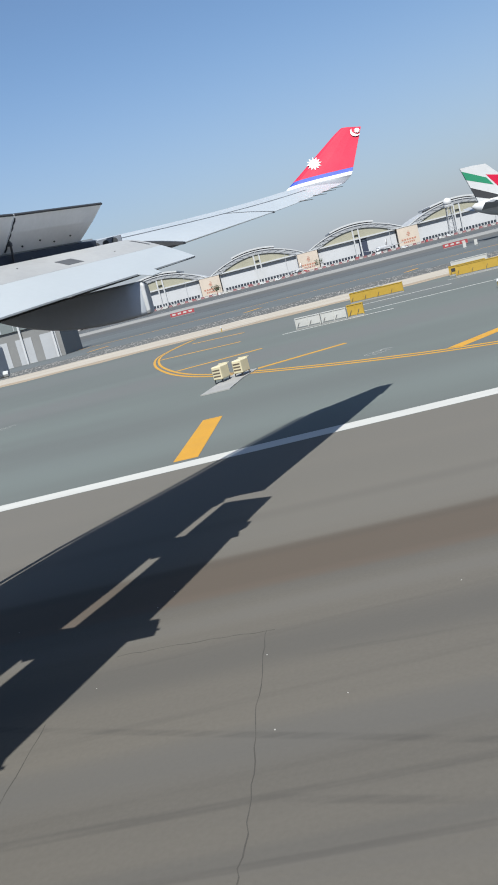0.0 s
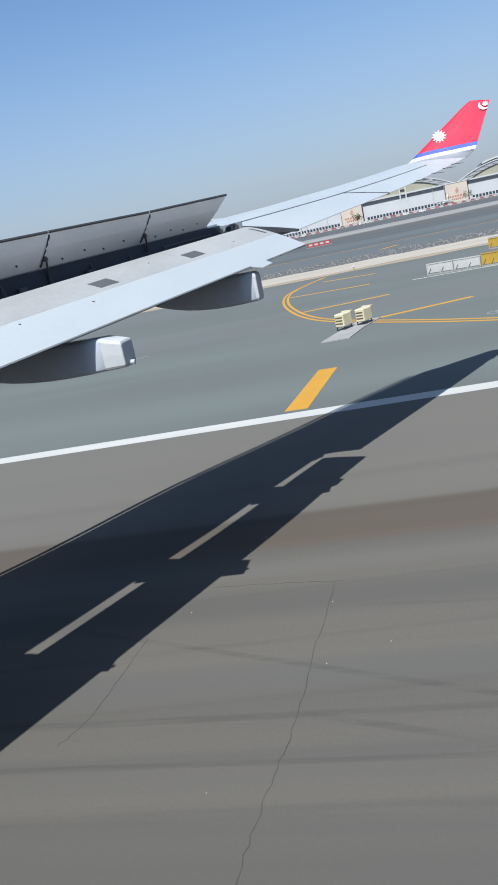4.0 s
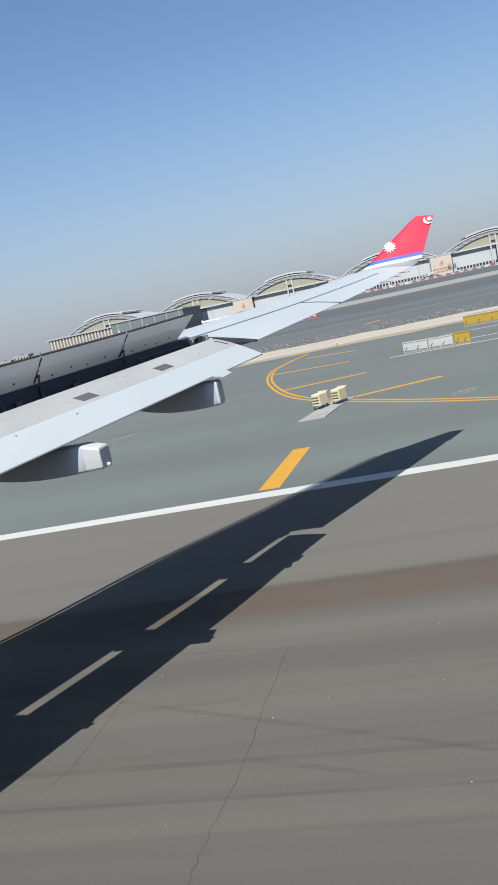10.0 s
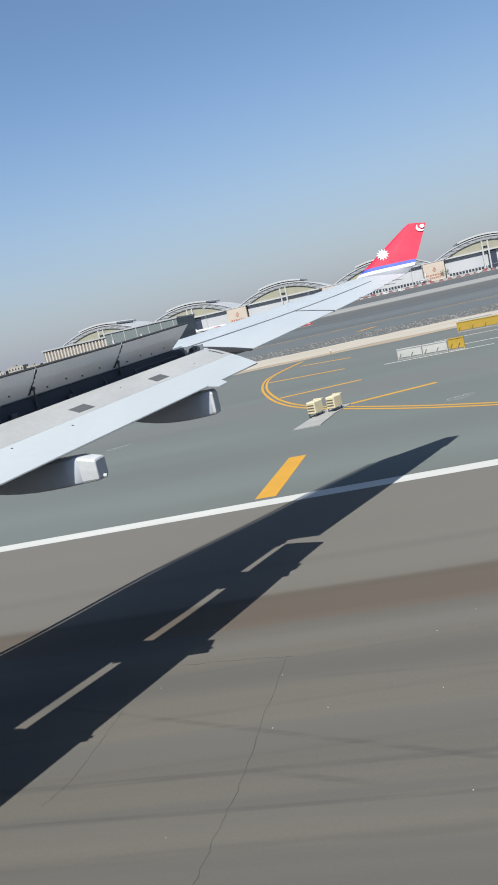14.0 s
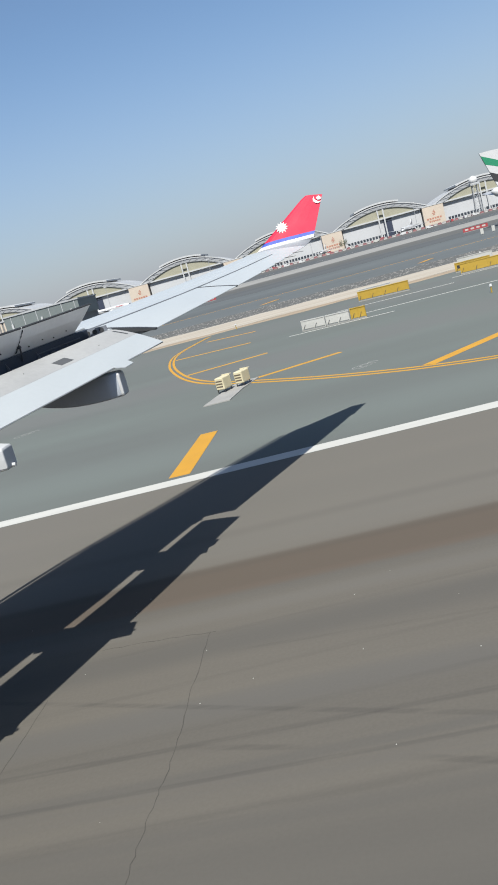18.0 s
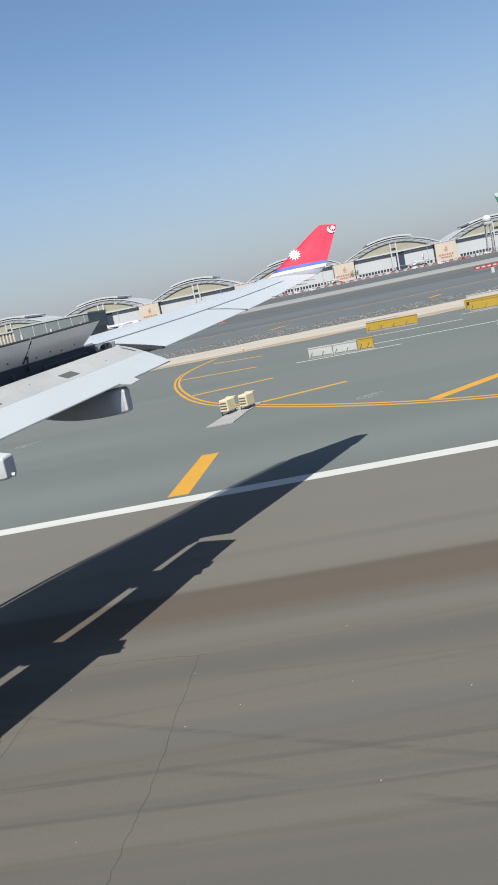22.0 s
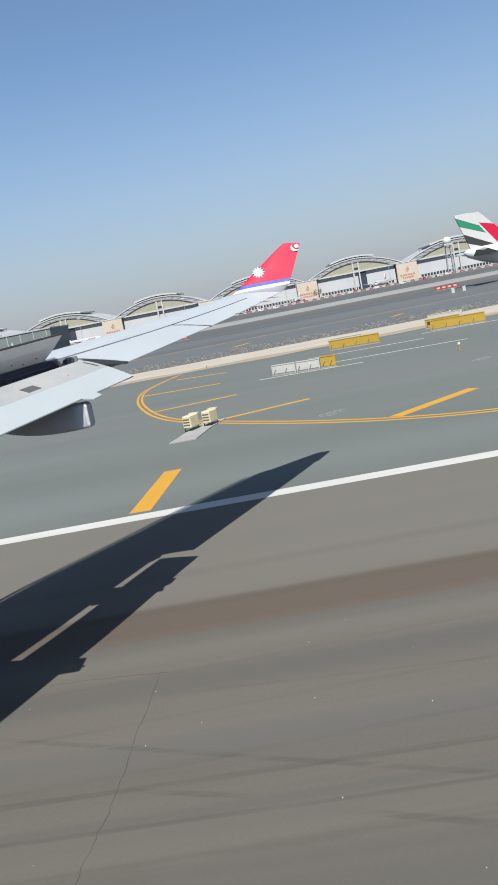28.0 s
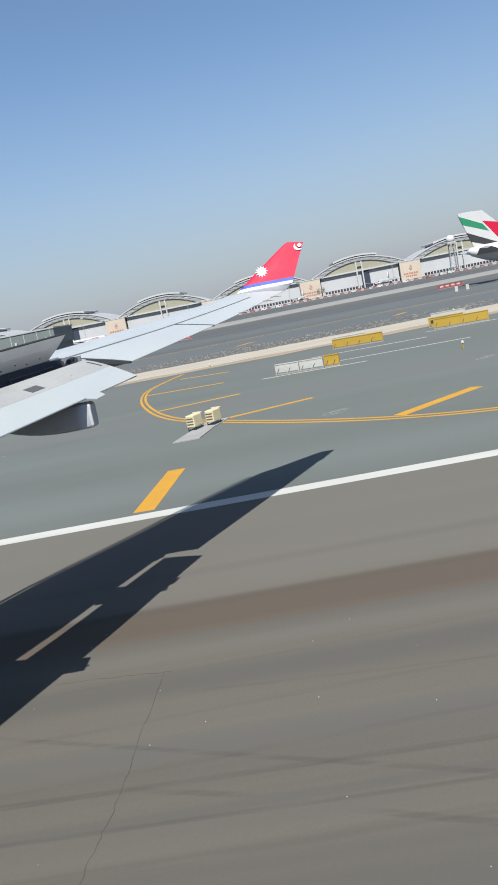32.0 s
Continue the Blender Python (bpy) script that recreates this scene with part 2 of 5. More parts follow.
add_bands(SHOULDER, ((26.0, 34.0, 4.0, (0.108, 0.121, 0.114), 0.6), (46.0, 60.0, 6.0, (0.110, 0.112, 0.108), 0.6), (70.0, 90.0, 7.0, (0.104, 0.107, 0.104), 0.5)), 1.2)
WHITEPAINT = mat("white road paint", (0.392, 0.387, 0.358), 0.7, vary=0.06, scale=1.0, fine=14, bump=0.2, stretch=(0.3, 2, 1))
YELLOW = mat("yellow road paint", (0.42, 0.212, 0.013), 0.7, vary=0.08, scale=1.0, fine=14, bump=0.2)
WINGPAINT = mat("light grey wing paint", (0.33, 0.352, 0.36), 0.4, vary=0.04, scale=0.7, fine=12, bump=0.02, stretch=(1, 0.25, 1))
TIPGREY = mat("dull grey wing tip paint", (0.21, 0.218, 0.235), 0.5, vary=0.06, scale=1.5, fine=12, bump=0.02)
FLAPGREY = mat("grey primer flap paint", (0.30, 0.302, 0.296), 0.5, vary=0.11, scale=1.6, fine=12, bump=0.03, stretch=(0.6, 0.3, 1))
SPOILERUNDER = mat("dark grey spoiler underside", (0.82, 0.825, 0.83), 0.32, vary=0.07, scale=0.9, fine=15, bump=0.03)
FAIRING = mat("grey fairing paint", (0.42, 0.45, 0.49), 0.45, vary=0.06, scale=1.1, fine=14, bump=0.03)
FAIREND = mat("white fairing tail paint", (0.40, 0.41, 0.415), 0.7, vary=0.08, scale=2.2, fine=20, bump=0.03)
# near-black navy puts the shade under the spoilers into spar and supports
CAVITYSHADE = mat("wing cavity shade", (0.018, 0.027, 0.046), 0.6, vary=0.25, scale=2.5, fine=20, bump=0.2)
RIBGREY = mat("dull grey cavity fittings", (0.07, 0.078, 0.09), 0.6, vary=0.15, scale=3.0, fine=20, bump=0.1)
RIBSKIN = mat("blue-grey rib paint", (0.15, 0.165, 0.19), 0.5, vary=0.12, scale=3.0, fine=20, bump=0.05)
HINGESEAL = mat("dull grey hinge seal", (0.085, 0.092, 0.102), 0.6, vary=0.15, scale=2.0, fine=20, bump=0.05)
SEALBLACK = mat("black of edge seals and gap shade", (0.024, 0.026, 0.029), 0.6, vary=0.1)
PLACARD = mat("dark grey walkway marking", (0.065, 0.068, 0.072), 0.7, vary=0.08)
STEEL = mat("bare steel", (0.10, 0.10, 0.11), 0.4, metal=0.8, vary=0.1)
RED = mat("crimson red paint", (0.43, 0.007, 0.036), 0.6, vary=0.03, scale=0.8, fine=20, bump=0.0, spec=0.2)
BLUE = mat("royal blue paint", (0.006, 0.036, 0.28), 0.6, vary=0.03, bump=0.0)
WHITE = mat("white paint", (0.454, 0.454, 0.448), 0.6, vary=0.03, bump=0.0)
HWALL = mat("pale hangar cladding", (0.40, 0.405, 0.41), 0.6, vary=0.05, scale=0.05, fine=0.8, bump=0.05)
HROOF = mat("grey roof cladding", (0.32, 0.328, 0.335), 0.6, vary=0.08, scale=0.08, fine=1.0, bump=0.05)
HCREAM = mat("cream translucent panel", (0.27, 0.258, 0.19), 0.6, vary=0.06, scale=0.1, fine=1.0, bump=0.05)
HSTEEL = mat("white painted steelwork", (0.40, 0.405, 0.405), 0.5, vary=0.06, scale=0.2, fine=2.0, bump=0.0)
HBOARD = mat("beige sign cladding", (0.44, 0.375, 0.305), 0.7, vary=0.06, scale=0.1, fine=1.0, bump=0.05)
HMARK = mat("red-brown lettering paint", (0.34, 0.15, 0.10), 0.7, vary=0.05)
NAVY = mat("doorway shade navy", (0.028, 0.036, 0.061), 0.5, vary=0.1)
GLASS = mat("dark window glass", (0.041, 0.049, 0.061), 0.12, vary=0.1, bump=0.0)
GREYGREEN = mat("grey-green cladding", (0.125, 0.145, 0.142), 0.6, vary=0.07, scale=0.2, fine=2.0, bump=0.05)
GREYWALL = mat("grey concrete wall", (0.166, 0.166, 0.160), 0.8, vary=0.1, scale=0.2, fine=2.0, bump=0.1)
SIGNYELLOW = mat("yellow sign panel", (0.352, 0.227, 0.028), 0.5, vary=0.06, scale=1.0, fine=8)
SIGNWHITE = mat("white sign panel", (0.408, 0.403, 0.374), 0.5, vary=0.08, scale=1.0, fine=8)
SIGNBLACK = mat("black sign panel", (0.024, 0.024, 0.026), 0.5, vary=0.08)
SIGNRED = mat("red sign panel", (0.30, 0.045, 0.05), 0.5, vary=0.06)
BARRED = mat("faded red barrier plastic", (0.17, 0.065, 0.068), 0.6, vary=0.12, scale=0.5, fine=3)
BARWHITE = mat("dusty white barrier plastic", (0.27, 0.255, 0.245), 0.6, vary=0.12, scale=0.5, fine=3)
CONCRETE = mat("pale concrete pad", (0.253, 0.248, 0.233), 0.85, vary=0.1, scale=1.0, fine=12, bump=0.3)
LAMPCREAM = mat("cream lamp housing", (0.502, 0.446, 0.292), 0.5, vary=0.08, scale=2.0, fine=12)
VILLA = mat("sunlit cream render", (0.331, 0.306, 0.266), 0.85, vary=0.08, scale=0.2, fine=2.0, bump=0.1)
VILLAWHITE = mat("white render", (0.372, 0.367, 0.352), 0.85, vary=0.06, scale=0.2, fine=2.0, bump=0.1)
OCHRE = mat("ochre render", (0.276, 0.181, 0.080), 0.85, vary=0.08, scale=0.2, fine=2.0, bump=0.1)
LEAF = mat("dusty green leaves", (0.049, 0.069, 0.028), 0.7, vary=0.25, scale=0.5, fine=3.0)
BARK = mat("bark", (0.105, 0.081, 0.057), 0.9, vary=0.2)
PLANEWHITE = mat("white fuselage paint", (0.442, 0.442, 0.437), 0.3, vary=0.03, scale=0.3, fine=3.0, bump=0.0)
PLANEGREY = mat("grey wing skin", (0.292, 0.300, 0.316), 0.4, vary=0.05, scale=0.4, fine=3.0, bump=0.0)
GOLD = mat("gold lettering paint", (0.446, 0.324, 0.113), 0.5, vary=0.05)
GREEN = mat("green tail paint", (0.016, 0.178, 0.089), 0.4, vary=0.04)
TYRE = mat("black tyre rubber", (0.024, 0.024, 0.024), 0.8, vary=0.1)
CABIN = mat("dark grey window surround", (0.21, 0.22, 0.25), 0.7, vary=0.08, scale=6.0, fine=60.0, bump=0.05)


# ---- mesh helpers ----
def mesh(name, bm, material, smooth=False):
    bmesh.ops.recalc_face_normals(bm, faces=bm.faces[:])
    me = bpy.data.meshes.new(name)
    bm.to_mesh(me)
    bm.free()
    for m in (material if isinstance(material, (list, tuple)) else [material]):
        me.materials.append(m)
    if smooth:
        for p in me.polygons:
            p.use_smooth = True
    return me


def part(name, bm, material, parent, label="", smooth=False):
    ob = new(name, mesh(name, bm, material, smooth))
    ob.parent = parent
    if label:
        tagged(ob, label)
    return ob


def thing(name, label, category, group="", at=None):
    ob = new(name)
    if at is not None:
        ob.matrix_world = at
    return tagged(ob, label, category, group)


def solid(name, bm, material, label="", category="", kind="", group="", smooth=False):
    return tagged(new(name, mesh(name, bm, material, smooth)), label, category, group, kind)


def box(bm, x0, x1, y0, y1, z0, z1, bevel=0.0, mi=0):
    vs = [bm.verts.new(p) for p in ((x0, y0, z0), (x1, y0, z0), (x1, y1, z0), (x0, y1, z0), (x0, y0, z1), (x1, y0, z1), (x1, y1, z1), (x0, y1, z1))]
    fs = [bm.faces.new([vs[i] for i in q]) for q in ((3, 2, 1, 0), (4, 5, 6, 7), (0, 1, 5, 4), (1, 2, 6, 5), (2, 3, 7, 6), (3, 0, 4, 7))]
    for fc in fs:
        fc.material_index = mi
    if bevel:
        es = list({e for fc in fs for e in fc.edges})
        bmesh.ops.bevel(bm, geom=es, offset=bevel, segments=1, affect='EDGES', clamp_overlap=True)
    return bm


def boxed(*a, bevel=0.0):
    return box(bmesh.new(), *a, bevel=bevel)


def loft(bm, sections, caps=True, mi=0):
    rings = [[bm.verts.new(p) for p in s] for s in sections]
    n = len(rings[0])
    for a, b in zip(rings, rings[1:]):
        for i in range(n):
            fc = bm.faces.new((a[i], a[(i + 1) % n], b[(i + 1) % n], b[i]))
            fc.material_index = mi
    if caps:
        bm.faces.new(rings[0][::-1]).material_index = mi
        bm.faces.new(rings[-1]).material_index = mi
    return bm


def tube(bm, a, b, r0, r1=None, n=8):
    a, b = Vector(a), Vector(b)
    r1 = r0 if r1 is None else r1
    d = (b - a).normalized()
    u = d.orthogonal().normalized()
    v = d.cross(u)
    ring = lambda c, r: [c + u * (r * math.cos(2 * math.pi * i / n)) + v * (r * math.sin(2 * math.pi * i / n)) for i in range(n)]
    return loft(bm, [ring(a, r0), ring(b, r1)])


def slab(bm, pts, z0, z1, mi=0):
    return loft(bm, [[(x, y, z0) for x, y in pts], [(x, y, z1) for x, y in pts]], mi=mi)


def smooth_line(pts, n=5):
    """A Catmull-Rom curve through the points of a plan."""
    out = []
    for i in range(len(pts) - 1):
        p0, p1, p2, p3 = [Vector(pts[max(0, min(len(pts) - 1, i + k))]) for k in (-1, 0, 1, 2)]
        for j in range(n):
            t = j / n
            out.append(0.5 * (2 * p1 + (p2 - p0) * t + (2 * p0 - 5 * p1 + 4 * p2 - p3) * t * t + (3 * p1 - p0 - 3 * p2 + p3) * t ** 3))
    return out + [Vector(pts[-1])]


def ribbon(bm, pts, width, z0, z1):
    """A painted line of the given width along the points of a plan."""
    left, right = [], []
    for i, p in enumerate(pts):
        a = Vector(pts[max(0, i - 1)])
        b = Vector(pts[min(len(pts) - 1, i + 1)])
        d = (b - a).normalized()
        nrm = Vector((-d.y, d.x)) * (width / 2)
        left.append(Vector(p) + nrm)
        right.append(Vector(p) - nrm)
    for i in range(len(pts) - 1):
        slab(bm, [left[i], left[i + 1], right[i + 1], right[i]], z0, z1)
    return bm


# ---- ground and paving ----
solid("ground", slab(bmesh.new(), [(-3500, -400), (3500, -400), (3500, 4500), (-3500, 4500)], -0.6, -0.10), DESERT,
      "dusty desert ground reaching the hazy horizon", "ground", "structure")
solid("runway", slab(bmesh.new(), [(-900, -60), (900, -60), (900, 25.2), (-900, 25.2)], -0.3, 0.0), ASPHALT,
      "grey worn asphalt runway with streaks along it", "runway", "structure")
solid("runway_shoulder", slab(bmesh.new(), [(-900, 25.2), (900, 25.2), (900, 96.5), (-900, 96.5)], -0.3, 0.0), SHOULDER,
      "blue-grey asphalt shoulder beside the runway", "shoulder", "structure")
solid("taxiway", slab(bmesh.new(), [(-1200, 125.5), (1200, 125.5), (1200, 262.0), (-1200, 262.0)], -0.3, -0.02), TAXIWAY,
      "dark asphalt taxiway parallel to the runway", "taxiway", "structure")
solid("apron", slab(bmesh.new(), [(-1500, 262.0), (1500, 262.0), (1500, 1100.0), (-1500, 1100.0)], -0.3, -0.03), APRON,
      "pale and dark banded concrete apron before the hangars", "apron", "structure")


def wavy_strip(x0, x1, ya, yb, amp, step, z0, z1, seed):
    """A strip of ground along the runway with uneven edges."""
    rnd = random.Random(seed)
    bm = bmesh.new()
    xs = [x0 + i * step for i in range(int((x1 - x0) / step) + 1)]
    low = [ya + amp * rnd.uniform(-1, 1) for _ in xs]
    high = [yb + amp * rnd.uniform(-1, 1) for _ in xs]
    for i in range(len(xs) - 1):
        slab(bm, [(xs[i], low[i]), (xs[i + 1], low[i + 1]), (xs[i + 1], high[i + 1]), (xs[i], high[i])], z0, z1)
    bmesh.ops.remove_doubles(bm, verts=bm.verts[:], dist=0.001)
    return bm


solid("sand_strip", wavy_strip(-500, 500, 95.6, 109.3, 0.8, 3.1, -0.09, 0.05, 3), SAND,
      "pale sand strip between shoulder and taxiway", "sand", "structure")
solid("sand_drift", wavy_strip(-500, 500, 92.0, 96.0, 0.9, 4.3, -0.09, 0.02, 8), TAN,
      "tan sand drifted along the edge of the shoulder", "sand", "structure")
solid("gravel_strip", wavy_strip(-500, 500, 108.6, 126.5, 0.7, 3.3, -0.09, 0.02, 4), GRAVEL,
      "grey gravel strip strewn with pale stones", "gravel", "structure")
solid("apron_light_band", slab(bmesh.new(), [(-1200, 322.0), (1200, 322.0), (1200, 425.0), (-1200, 425.0)], -0.05, 0.0), DUSTY,
      "pale dusty concrete band along the apron", "paving", "structure")
solid("taxiway_dark_band", wavy_strip(-900, 900, 214.0, 262.0, 6.0, 24.0, -0.05, 0.0, 9), DARKTAX,
      "dark worn band along the taxiway", "paving", "structure")
solid("apron_dark_road", slab(bmesh.new(), [(-1200, 425.0), (1200, 425.0), (1200, 590.0), (-1200, 590.0)], -0.05, 0.0), DARKTAX,
      "dark asphalt road across the apron", "road", "structure")

# stones in the gravel
rnd = random.Random(11)
bm = bmesh.new()
for _ in range(2600):
    x, y = rnd.uniform(-45, 60), rnd.uniform(109.8, 126)
    s = rnd.uniform(0.06, 0.20)
    top = [(x + s * math.cos(a) * rnd.uniform(0.5, 1), y + s * math.sin(a) * rnd.uniform(0.5, 1)) for a in (0.3, 1.5, 2.9, 4.2, 5.3)]
    base = [bm.verts.new((px, py, 0.0)) for px, py in top]
    cap = [bm.verts.new((x + (px - x) * 0.55, y + (py - y) * 0.55, s * rnd.uniform(0.3, 0.6))) for px, py in top]
    for i in range(5):
        bm.faces.new((base[i], base[(i + 1) % 5], cap[(i + 1) % 5], cap[i]))
    bm.faces.new(cap)
solid("gravel_stones", bm, STONE, "loose pale stones lying on the gravel strip", "stones", "stuff")

# ---- painted markings ----
solid("runway_edge_line", slab(bmesh.new(), [(-900, 25.25), (900, 25.25), (900, 26.05), (-900, 26.05)], -0.02, 0.006), WHITEPAINT,
      "white painted runway edge line", "line", "structure")


def marking(name, pts, width, label, m=None):
    return solid(name, ribbon(bmesh.new(), pts, width, -0.01, 0.008), m or YELLOW, label, "marking", "structure")


def arc(cx, cy, rx, ry, a0, a1, n):
    return [(cx + rx * math.cos(radians(a0 + (a1 - a0) * i / n)), cy + ry * math.sin(radians(a0 + (a1 - a0) * i / n))) for i in range(n + 1)]


marking("yellow_bar", [(-5.75, 26.4), (-5.45, 33.0)], 0.75, "single yellow painted bar beside the edge line")
loop = [(40, 28.6), (24, 29.6), (14, 31.0), (7.7, 33.2), (4.2, 35.4), (1.4, 38.0), (-1.3, 41.0), (-4.5, 45.1), (-6.9, 48.5), (-8.8, 52.4), (-10.6, 57.8), (-12.5, 65.5), (-13.7, 73.4), (-13.8, 79.2), (-13.0, 86.0), (-12.2, 90.5)]
loop = smooth_line(loop)
for off in (0.0, 0.5):
    marking("yellow_loop_line", [(v.x + off * 0.6, v.y + off * 0.8) for v in loop], 0.2, "curved double yellow taxi line")
for a, b, w in (((-4.2, 46.3), (0.9, 48.3), 0.5), ((-9.8, 57.0), (-4.0, 58.4), 0.5), ((-13.0, 71.8), (-6.0, 70.2), 0.5), ((-11.5, 84.0), (-6.2, 81.5), 0.5), ((4.3, 36.2), (8.8, 40.4), 0.7)):
    marking("yellow_chevron_bar", [a, b], w, "slanting yellow bar inside the curved taxi line")
marking("taxiway_centre_line", [(-400, 158), (400, 158)], 0.3, "faded yellow taxiway centre line")
for x in (-60, -34, -8, 18, 44, 70):
    marking("taxiway_yellow_dash", [(x, 134), (x + 2.4, 138.5)], 1.0, "short yellow dash on the taxiway")
for y, x0, x1 in ((66.5, -2.5, 6.0), (70.0, 4.0, 15.0), (79.0, 2.0, 13.0), (84.0, 14.0, 27.0)):
    marking("white_guide_line", [(x0, y), (x1, y - 1.5)], 0.25, "thin white line on the shoulder asphalt", WHITEPAINT)
for x in range(-120, 160, 16):
    marking("white_road_dash", [(x, 480), (x + 7, 480)], 0.8, "white dash along the apron road", WHITEPAINT)
rnd = random.Random(6)
for pts in ([(-3.6, 6.6), (-3.5, 7.4), (-3.42, 8.6), (-3.3, 9.8), (-3.27, 11.6), (-3.2, 13.5)], [(-3.1, 13.45), (-4.0, 13.6), (-5.3, 13.7)], [(-6.2, 9.6), (-6.0, 10.3), (-5.9, 12.2)]):
    line = [v + Vector((rnd.uniform(-0.022, 0.022), rnd.uniform(-0.022, 0.022))) for v in smooth_line(pts, 9)]
    bm = bmesh.new()
    for a, b in zip(line, line[1:]):
        ribbon(bm, [a, b], rnd.uniform(0.006, 0.014), -0.01, 0.002)
    solid("paving_crack", bm, SCUFF, "thin dark crack in the runway paving", "crack", "structure")
# small pale scuffs and lamps on the shoulder
for x, y in ((-18.9, 47.2), (1.6, 40.6), (12.0, 52.0)):
    bm = bmesh.new()
    for k in range(3):
        ribbon(bm, arc(x + k * 0.3, y + k * 0.25, 0.5 - 0.1 * k, 0.4, 20, 300, 10), 0.045, -0.01, 0.003)
    solid("paint_scuff", bm, CONCRETE, "pale worn scuff on the shoulder asphalt", "scuff", "structure")

# ---- aircraft wing ----
def te(y):
    return -3.48 + (0.389 if y < 16.75 else 0.467) * (y - 16.75)


def le(y):
    return -2.0 + 0.62 * (y - 25.5) + 0.22 * min(1.0, max(0.0, (y - 16.75) / 3)) + 0.11 * max(0.0, y - 21.3)


def zt(y):
    return 5.306 + (0.084 if y < 16.75 else 0.105) * (y - 16.75) + 0.075 * (max(0.0, y - 20.0) / 3.77) ** 2


def upper(s, y):
    c = te(y) - le(y)
    return zt(y) + c * (0.30 - 0.0135 * max(0.0, y - 16.75)) * math.sqrt(max(s, 0.0)) * (1 - s)


def lower(s, y):
    c = te(y) - le(y)
    return zt(y) - c * 0.045 * math.sqrt(max(s, 0.0)) * (1 - s) * 2.2 - 0.012


def wing_pt(s, y, top=True):
    return (le(y) + s * (te(y) - le(y)), y, upper(s, y) if top else lower(s, y))


def hinge(y):
    return Vector((-4.83 + 0.447 * (y - 16.4), y, 5.72 + 0.049 * (y - 16.4)))


def chordwise(y, s0, s1, n=12, lift=0.0):
    """A closed section of the wing between two chord fractions."""
    ss = [s0 + (s1 - s0) * i / n for i in range(n + 1)]
    if s0 == 0.0:
        ss = [s1 * (i / n) ** 2 for i in range(n + 1)]
    up = [Vector(wing_pt(s, y)) + Vector((0, 0, lift)) for s in ss]
    dn = [Vector(wing_pt(s, y, False)) for s in ss[::-1]]
    if s0 == 0.0:
        dn = dn[:-1]
    return up + dn


wing = thing("landing_airliner", "light grey airliner wing and fuselage, spoilers raised and flaps down", "aircraft")
def gap(y):
    """The chord fraction at which the aileron gap begins."""
    return 0.625 + 0.013 * max(0.0, y - 16.75)


ys = [16.75 + (23.86 - 16.75) * i / 14 for i in range(15)]
part("outer_wing_box", loft(bmesh.new(), [chordwise(y, 0.0, gap(y)) for y in ys]), WINGPAINT, wing)
part("wing_tip", loft(bmesh.new(), [chordwise(y, 0.0, 1.0) for y in (23.865, 24.1, 24.35, 24.6)]), WINGPAINT, wing)


def hs(y):
    return (hinge(y).x - le(y)) / (te(y) - le(y))


def hinge_section(y):
    n = 12
    s1 = hs(y) - 0.004
    ss = [s1 * (i / n) ** 2 for i in range(n + 1)]
    k = hinge(y).z - upper(s1, y)
    up = [Vector(wing_pt(s, y)) + Vector((0, 0, k * (s / s1) ** 2)) for s in ss]
    dn = [Vector(wing_pt(s, y, False)) + Vector((0, 0, -0.10 * s / s1)) for s in ss[::-1]][:-1]
    return up + dn


ys = [2.4 + (16.745 - 2.4) * i / 20 for i in range(21)]
part("inner_wing_box", loft(bmesh.new(), [hinge_section(y) for y in ys]), WINGPAINT, wing)
# leading-edge slats, drooped ahead of the box with a narrow slot behind them
for a, b in ((3.0, 8.2), (8.25, 13.0), (13.05, 17.4), (17.45, 21.0), (21.05, 24.5)):
    sec = []
    for i in range(5):
        y = a + (b - a) * i / 4
        x, z = le(y), zt(y)
        sec.append([(x - 0.07, y, z + 0.02), (x - 0.16, y, z - 0.01), (x - 0.25, y, z - 0.09), (x - 0.24, y, z - 0.16), (x - 0.15, y, z - 0.10), (x - 0.07, y, z - 0.02)])
    part("slat", loft(bmesh.new(), sec), WINGPAINT, wing, "pale grey slat panel on the leading edge")
# ailerons behind a dark hinge gap
for a, b, nm in ((17.16, 20.52, "inner_aileron"), (20.58, 23.85, "outer_aileron")):
    part(nm, loft(bmesh.new(), [chordwise(a + (b - a) * i / 6, gap(a + (b - a) * i / 6) + 0.02, 1.0, 6) for i in range(7)]), WINGPAINT, wing)
part("hinge_seal", loft(bmesh.new(), [[Vector(wing_pt(gap(y) + s, y)) + Vector((0, 0, dz)) for s, dz in ((-0.001, 0.004), (0.021, 0.004), (0.021, -0.05), (-0.001, -0.05))] for y in (16.8, 18, 19, 20, 21, 22, 23, 23.86)]),
     HINGESEAL, wing, "thin dark seal ahead of the ailerons")
# a lengthwise skin joint and a shallow panel line ahead of the gap
for f, y0, y1 in ((-0.10, 17.0, 23.8), (-0.22, 17.6, 23.5)):
    part("skin_joint", loft(bmesh.new(), [[Vector(wing_pt(gap(y) + f + ds, y)) + Vector((0, 0, dz)) for ds, dz in ((0.0, 0.003), (0.007, 0.003), (0.007, -0.01), (0.0, -0.01))] for y in [y0 + (y1 - y0) * i / 8 for i in range(9)]]), FAIRING, wing)
for y in (20.55,):
    part("aileron_joint", loft(bmesh.new(), [[Vector(wing_pt(s, yy)) + Vector((0, 0, dz)) for s, dz in ((0.68, 0.005), (0.82, 0.005), (0.998, 0.004), (0.998, -0.03), (0.68, -0.05))] for yy in (y - 0.035, y + 0.035)]), SEALBLACK, wing)
